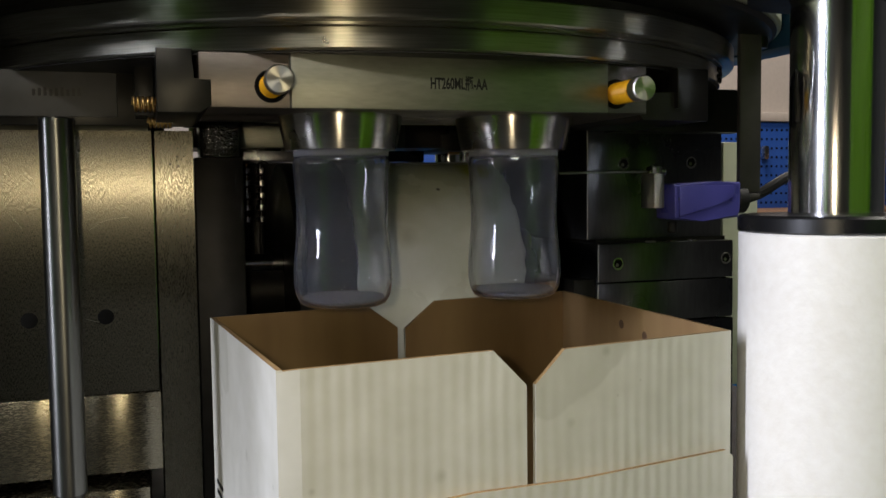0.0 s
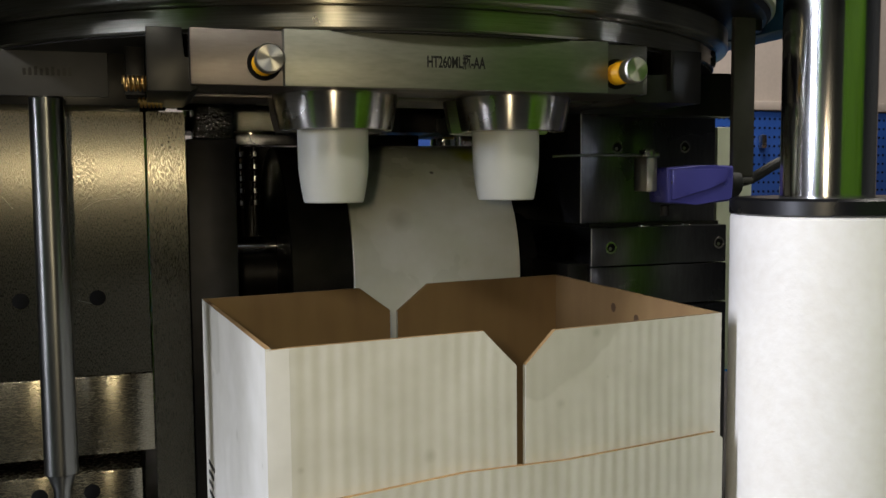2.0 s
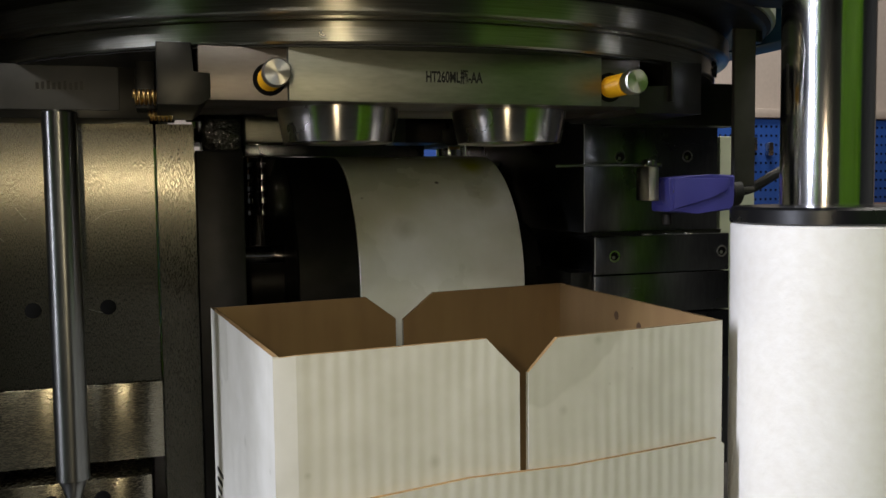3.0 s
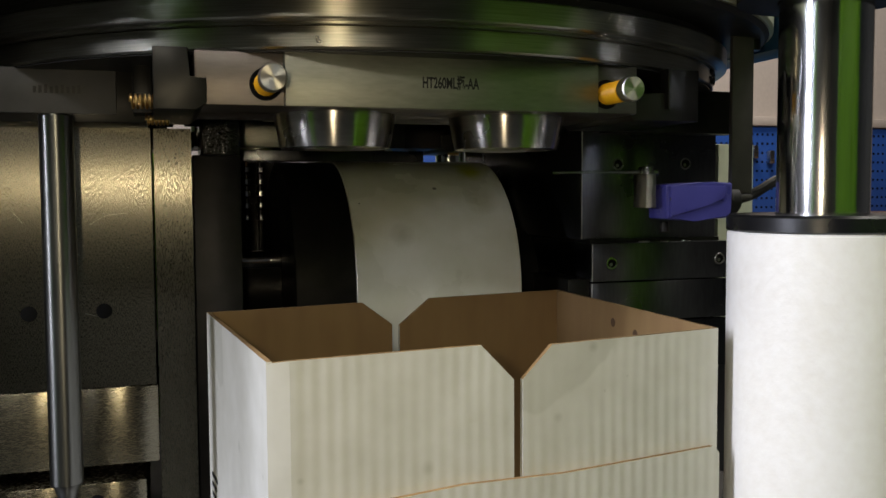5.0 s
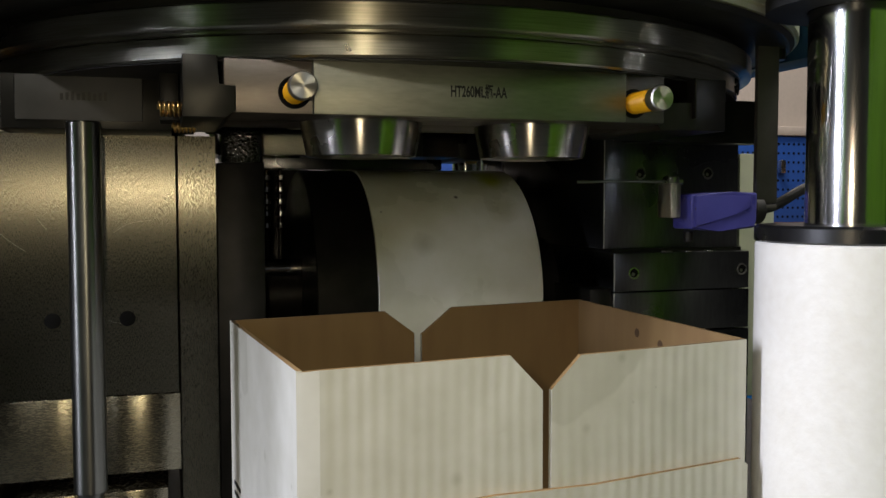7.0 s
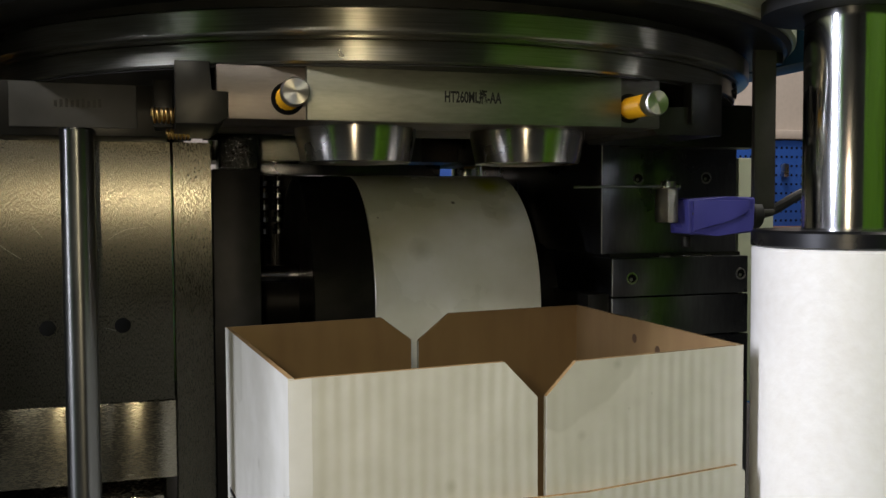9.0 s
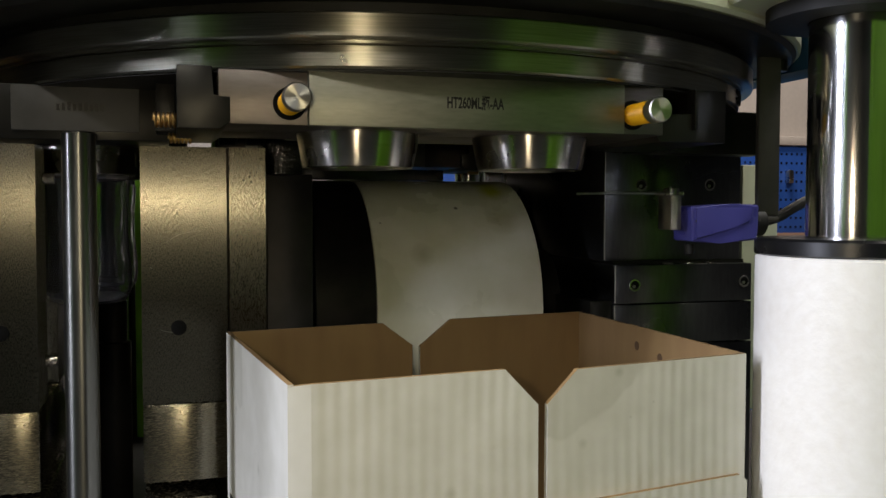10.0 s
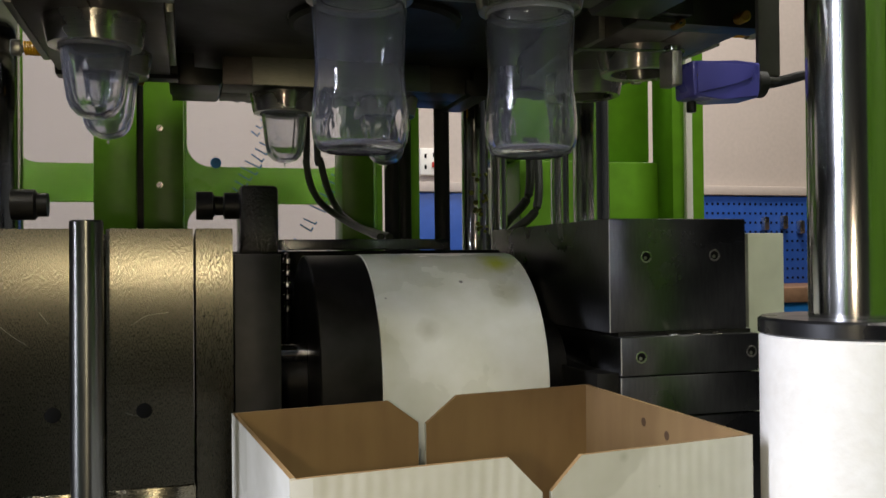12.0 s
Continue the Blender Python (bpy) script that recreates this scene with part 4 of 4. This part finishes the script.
green_post(-0.262, -0.157, 0.40, 0.47, "broad bright green frame post with a dark slot and bolts", -0.2085, ((-0.185, 1.464), (-0.185, 1.394), (-0.246, 1.296)))
green_post(0.040, 0.083, 0.40, 0.46, "green frame post beside black pipes", None, ((0.049, 1.30),))
green_post(0.128, 0.147, 0.41, 0.46, "slim green frame post")
green_post(0.520, 0.572, 0.40, 0.46, "green frame post with a bare steel strip")
single("steel_strip", add_box(B(), 0.538, 0.548, 0.392, 0.3995, 1.0, 2.6, 0.0005), POST_WHITE, "bare steel strip on a green post", "strip")
green = thing("control_housing", "green enamelled sheet housing behind the chrome bars", "housing", pose(0.46, 0.47, 1.0))
part("shell", add_box(B(), -0.16, 0.06, -0.03, 0.12, 0.0, 0.44, 0.004), GREEN, green)
part("upper_shell", add_box(B(), -0.20, 0.062, 0.0, 0.12, 0.442, 1.5, 0.004), GREEN, green)
part("vent", add_box(B(), 0.022, 0.042, -0.034, -0.029, 0.28, 0.335, 0.001), DARK, green, "dark vent slot")
part("label_strip", add_box(B(), -0.1665, -0.1620, -0.004, 0.0, 0.468, 0.503, 0.0), WALL, green, "pale label strip")


def rounded_hole_panel(name, x0, x1, z0, z1, y, holes, label):
    """A green sheet door with round-cornered windows."""
    ob = thing(name, label, "door panel", pose(0, y, 0), "sheet doors")
    bm = B()
    xs = sorted({x0, x1, *[h[0] for h in holes], *[h[1] for h in holes]})
    cuts = sorted({z0, z1, *[h[2] for h in holes], *[h[3] for h in holes]})
    for a, b in zip(xs, xs[1:]):
        for c, d in zip(cuts, cuts[1:]):
            if not any(h[0] <= a and b <= h[1] and h[2] <= c and d <= h[3] for h in holes):
                add_box(bm, a, b, 0, 0.004, c, d)
    for a, b, c, d in holes:
        r = 0.034
        for cx, cz, q in ((a, c, 0), (b, c, 1), (b, d, 2), (a, d, 3)):
            ox, oz = (r if q in (0, 3) else -r), (r if q in (0, 1) else -r)
            fan = [(cx, cz)] + [(cx + ox - ox * math.sin(t), cz + oz - oz * math.cos(t)) for t in (math.pi / 2 * i / 8 for i in range(9))]
            front = [bm.verts.new((px, 0, pz)) for px, pz in fan]
            rear = [bm.verts.new((px, 0.004, pz)) for px, pz in fan]
            bm.faces.new(front)
            bm.faces.new(rear[::-1])
            for i in range(len(fan)):
                j = (i + 1) % len(fan)
                bm.faces.new((front[j], front[i], rear[i], rear[j]))
    part("sheet", bm, GREEN, ob, "", None, 0)
    return ob


door = rounded_hole_panel("sheet_door", -0.20, 0.14, 1.0, 2.2, 0.62, [(-0.153, 0.085, 1.44, 1.95), (-0.153, 0.085, 1.05, 1.385)], "green sheet door with round-cornered windows and film-covered acrylic")
pane = part("acrylic_sheet", add_box(B(), -0.19, 0.13, -0.008, -0.004, 1.02, 2.15), ACRYLIC, door, "clear acrylic with a printed protective film")
pane.visible_shadow = False
rng = random.Random(5)
PRINT = material("faded_blue_print", (0.10, 0.22, 0.42), 0.7, 0.0, 0.2, 60, 20, 0.0)
lean = -58.0
for x0, h0, count, size in ((-0.095, 1.385, 10, 0.020), (-0.005, 1.310, 13, 0.021), (-0.062, 1.480, 4, 0.013), (0.030, 1.275, 5, 0.018)):
    for k in range(count):
        if rng.random() < 0.12:
            continue
        x, h = x0 + 0.0115 * k * math.cos(radians(-lean)), h0 + 0.0115 * k * math.sin(radians(-lean))
        tall = size * rng.choice((0.7, 1.0, 1.0, 1.3))
        part("film_print", add_box(B(), -0.0011, 0.0011, -0.0005, 0.0, -tall / 2, tall / 2), PRINT, door, "faded blue printed bar", pose(x, -0.0085, h, 0, lean + rng.uniform(-8, 8), 0), 0)
        part("film_print", add_box(B(), 0.0011, 0.0060, -0.0005, 0.0, -tall * 0.5, -tall * 0.38), PRINT, door, "faded blue printed bar", pose(x, -0.0085, h, 0, lean + rng.uniform(-4, 4), 0), 0)
part("film_mark", add_lathe(B(), [(0, 0), (0.008, 0), (0.008, 0.0005), (0, 0.0005)], "y", (-0.112, -0.0085, 1.445), 20), FILM_INK, door, "blue printed dot")
door2 = rounded_hole_panel("sheet_door", -0.42, -0.21, 1.0, 2.2, 0.60, [(-0.385, -0.245, 1.44, 1.95), (-0.385, -0.245, 1.05, 1.385)], "green sheet door with round-cornered windows")
pane = part("acrylic_sheet", add_box(B(), -0.41, -0.22, -0.008, -0.004, 1.02, 2.15), ACRYLIC, door2, "clear acrylic sheet")
pane.visible_shadow = False

# unseen sheet, added to cut light and reflections from the left
single("side_blocker", add_box(B(), -0.712, -0.700, -0.05, 0.62, 0.0, 2.3, 0.002), DARK, "added dark sheet out of view that shapes the light from the left", "guard sheet")

# pipes and bars behind
def round_bar(x, y, r, z0, z1, mat, label, group):
    return single("round_bar", add_cyl(B(), r, z0, z1, "z", (x, y, 0), 40), mat, label, "bar", group)


round_bar(0.0840, 0.30, 0.0090, 1.0, 2.6, RUBBER, "black pipe behind the cylinder", "black pipes")
round_bar(0.1060, 0.33, 0.0090, 1.0, 2.6, RUBBER, "black pipe behind the cylinder", "black pipes")
round_bar(0.1465, 0.30, 0.0095, 1.0, 2.6, RUBBER, "black pipe behind the cylinder", "black pipes")
oily = thing("guide_bar", "thick chromed guide bar streaked with green grease", "bar", pose(0.1890, 0.30, 0))
part("bar", add_cyl(B(), 0.0165, 1.0, 2.6, segments=48), CHROME, oily)
bm = B()
g = random.Random(3)
for k in range(22):
    made = bmesh.ops.create_icosphere(bm, subdivisions=1, radius=g.uniform(0.0015, 0.0035))["verts"]
    a, h = g.uniform(-2.2, -0.9), g.choice((1.375, 1.352, 1.395, 1.335)) + g.uniform(-0.008, 0.008)
    bmesh.ops.translate(bm, verts=made, vec=(0.0165 * math.cos(a), 0.0165 * math.sin(a), h))
part("grease", bm, material("green_grease", (0.35, 0.38, 0.08), 0.15, 0.0, 0.2, 90, 20, 0.1), oily, "greenish grease lumps")
round_bar(0.2200, 0.30, 0.0102, 1.0, 2.6, CHROME, "chromed bar behind the conditioning block", "chrome bars")
round_bar(0.3020, 0.30, 0.0115, 1.0, 2.6, CHROME, "chromed bar behind the conditioning block", "chrome bars")
round_bar(0.3450, 0.30, 0.0235, 1.0, 2.6, CHROME, "thick chromed bar behind the conditioning block", "chrome bars")
single("hose", add_tube(B(), [(-0.014, 0.36, 2.2), (-0.010, 0.36, 1.50), (-0.012, 0.35, 1.42), (0.000, 0.34, 1.375), (0.030, 0.30, 1.345), (0.040, 0.16, 1.3235)], 0.0042), CABLE, "dark grey sheathed cable loop", "cable", "cables")
single("hose", add_tube(B(), [(0.000, 0.36, 2.2), (0.002, 0.36, 1.50), (0.006, 0.35, 1.42), (0.020, 0.34, 1.37), (0.038, 0.30, 1.342), (0.050, 0.16, 1.3235)], 0.0042), CABLE, "dark grey sheathed cable loop", "cable", "cables")
single("hose", add_tube(B(), [(0.24, 0.40, 1.0), (0.24, 0.40, 1.30), (0.26, 0.39, 1.345), (0.29, 0.38, 1.385), (0.30, 0.40, 1.45)], 0.006), CABLE, "dark grey sheathed cable loop", "cable", "cables")
single("hose", add_tube(B(), [(0.25, 0.42, 1.0), (0.25, 0.42, 1.30), (0.275, 0.41, 1.335), (0.31, 0.40, 1.37), (0.32, 0.42, 1.45)], 0.006), CABLE, "dark grey sheathed cable loop", "cable", "cables")

# pegboard, rail and bench along the wall
board_ob = thing("pegboard", "blue perforated tool board on the hall wall", "pegboard", pose(0, 2.48, 1.0))
part("board", add_box(B(), 0.62, 3.4, -0.006, 0.012, 0.05, 0.545, 0.002), PEG, board_ob)
part("rail", add_box(B(), 0.62, 3.4, -0.020, 0.018, 0.548, 0.585, 0.003), WALL, board_ob, "pale rail along the top")
bm = B()
for i in range(64):
    for j in range(12):
        x, h = 1.62 + 0.026 * i * 0.96, 0.535 - 0.038 * (j + 0.6)
        add_box(bm, x - 0.0045, x + 0.0045, -0.0072, -0.0064, h - 0.0045, h + 0.0045)
tagged(part("perforation", bm, HOLE, board_ob, "rows of dark holes", None, 0), kind="stuff")
for x, h in ((2.13, 0.435), (2.22, 0.44), (2.30, 0.42)):
    part("hook", add_box(B(), x - 0.012, x + 0.012, -0.035, -0.008, h - 0.03, h + 0.025, 0.005), RING, board_ob, "bright tool holder")
bench = thing("work_bench", "blue work bench with a brown top against the wall", "bench", pose(0, 2.25, 0))
part("body", add_box(B(), 0.62, 3.6, -0.2, 0.21, 0.0, 1.13, 0.004), BLUE, bench)
part("worktop", add_box(B(), 0.60, 3.62, -0.22, 0.22, 1.131, 1.185, 0.004), material("brown_bench_board", (0.20, 0.11, 0.06), 0.6), bench, "brown board top")
sock = thing("wall_socket", "white wall socket with a red switch", "socket", pose(0.715, 2.49, 1.66))
part("plate", add_box(B(), -0.04, 0.04, -0.02, 0.008, -0.05, 0.05, 0.004), POST_WHITE, sock)
part("switch", add_box(B(), 0.004, 0.026, -0.026, -0.020, -0.022, -0.002, 0.002), material("red_plastic", (0.5, 0.03, 0.02), 0.4), sock, "red rocker")
for dx, dz in ((-0.02, 0.02), (0.012, 0.025), (-0.02, -0.02)):
    part("slot", add_box(B(), dx - 0.004, dx + 0.004, -0.0212, -0.0202, dz - 0.008, dz + 0.008), HOLE, sock)

guard = thing("guard_door", "green enamelled guard door standing open beside the machine", "door", pose(0.335, -0.64, 0))
part("sheet", add_box(B(), -0.165, 0.165, -0.012, 0.012, 0.25, 2.1, 0.004), GREEN, guard)
for x in (-0.15, 0.15):
    part("stile", add_box(B(), x - 0.015, x + 0.015, 0.012, 0.03, 0.0, 2.1, 0.004), GREEN, guard)
gate = thing("guard_cabinet", "green enamelled guard cabinet beside the machine", "cabinet", pose(-1.5, -1.16, 0))
part("body", add_box(B(), -0.12, 0.12, -0.08, 0.08, 0.0, 1.9, 0.006), GREEN, gate)

# ---------------------------------------------------------------- what moves
LIFT = [(0.0, 0.0), (10.75, 0.0), (10.85, 0.010), (10.95, 0.038), (11.0, 0.054), (11.1, 0.081), (11.2, 0.105), (11.3, 0.138), (11.4, 0.1515), (11.48, 0.1528), (11.55, 0.153), (12.0, 0.153)]
TURN = [(0.0, 0.0), (11.55, 0.0), (11.6, 3.0), (11.65, 24.0), (11.7, 53.0), (11.75, 73.0), (11.8, 83.0), (11.85, 87.5), (11.9, 89.3), (12.0, 90.0)]


def level(rows, t):
    return float(np.interp(t, [r[0] for r in rows], [r[1] for r in rows]))


def table_pose(t):
    return pose(CX, 0, TABLE_Z + level(LIFT, t), 0, 0, level(TURN, t))


def motions():
    times = sorted({r[0] for r in LIFT} | {r[0] for r in TURN})
    walk(table, [(t, table_pose(t)) for t in times])
    for ob, place in carried_along:
        walk(ob, [(t, table_pose(t) @ place) for t in times])
    for ob in (platen, switch):
        walk(ob, [(t, pose(CX, 0, 1.393 + level(LIFT, t))) for t in times])
    # the neck tools part, the plugs come down and the containers drop into the carton
    for ob, way in ((front_jaw, -1), (back_jaw, 1)):
        walk(ob, [(t, pose(0, way * d, 0)) for t, d in ((0.0, 0.0), (0.72, 0.0), (0.8, 0.003), (0.88, 0.0095), (2.40, 0.0095), (2.5, 0.0), (12.0, 0.0))])
    for ob, sx in plugs:
        down = ((0.0, 1.316), (0.62, 1.316), (0.7, 1.2985), (0.8, 1.2840), (0.88, 1.2632), (2.41, 1.2632), (2.5, 1.2900), (2.6, 1.316))
        walk(ob, [(t, pose(CX + sx, -REACH, h)) for t, h in down] + [(t, pose(CX + sx, -REACH, 1.316 + level(LIFT, t))) for t in times if t > 10.7])
    for (ob, place), lean, end in zip(ejected, (38, -34), (-0.055, 0.075)):
        x, y = CX + place.translation.x, -REACH
        walk(ob, [(0.0, pose(x, y, BOTTLE_Z)), (0.74, pose(x, y, BOTTLE_Z)), (0.8, pose(x, y, BOTTLE_Z - 0.004)), (0.85, pose(x, y, BOTTLE_Z - 0.05, 3, 4, 0)),
                  (0.9, pose(x + 0.004, y - 0.006, BOTTLE_Z - 0.13, 9, lean * 0.3, 0)), (1.0, pose(end, y + 0.01, 0.945, 20, lean, 10)), (1.1, pose(end, y + 0.02, 0.921, 62, lean, 14)),
                  (1.25, pose(end, y + 0.03, 0.919, 88, 0, 14)), (12.0, pose(end, y + 0.03, 0.919, 88, 0, 14))])
    # the blow mould opens and shuts
    for ob, way in ((mould_right, 0.0350), (mould_left, -0.0280)):
        rest = 0.26 if way > 0 else 0.05
        walk(ob, [(t, pose(-0.2150 + way * d, 0, 1.15)) for t, d in ((0.0, 0.0), (9.05, 0.0), (9.15, 0.10), (9.3, 0.60), (9.4, 0.88), (9.5, 1.0), (11.58, 1.0), (11.65, 0.88), (11.75, 0.42), (11.82, rest + 0.03), (11.9, rest), (12.0, rest))])


motions()
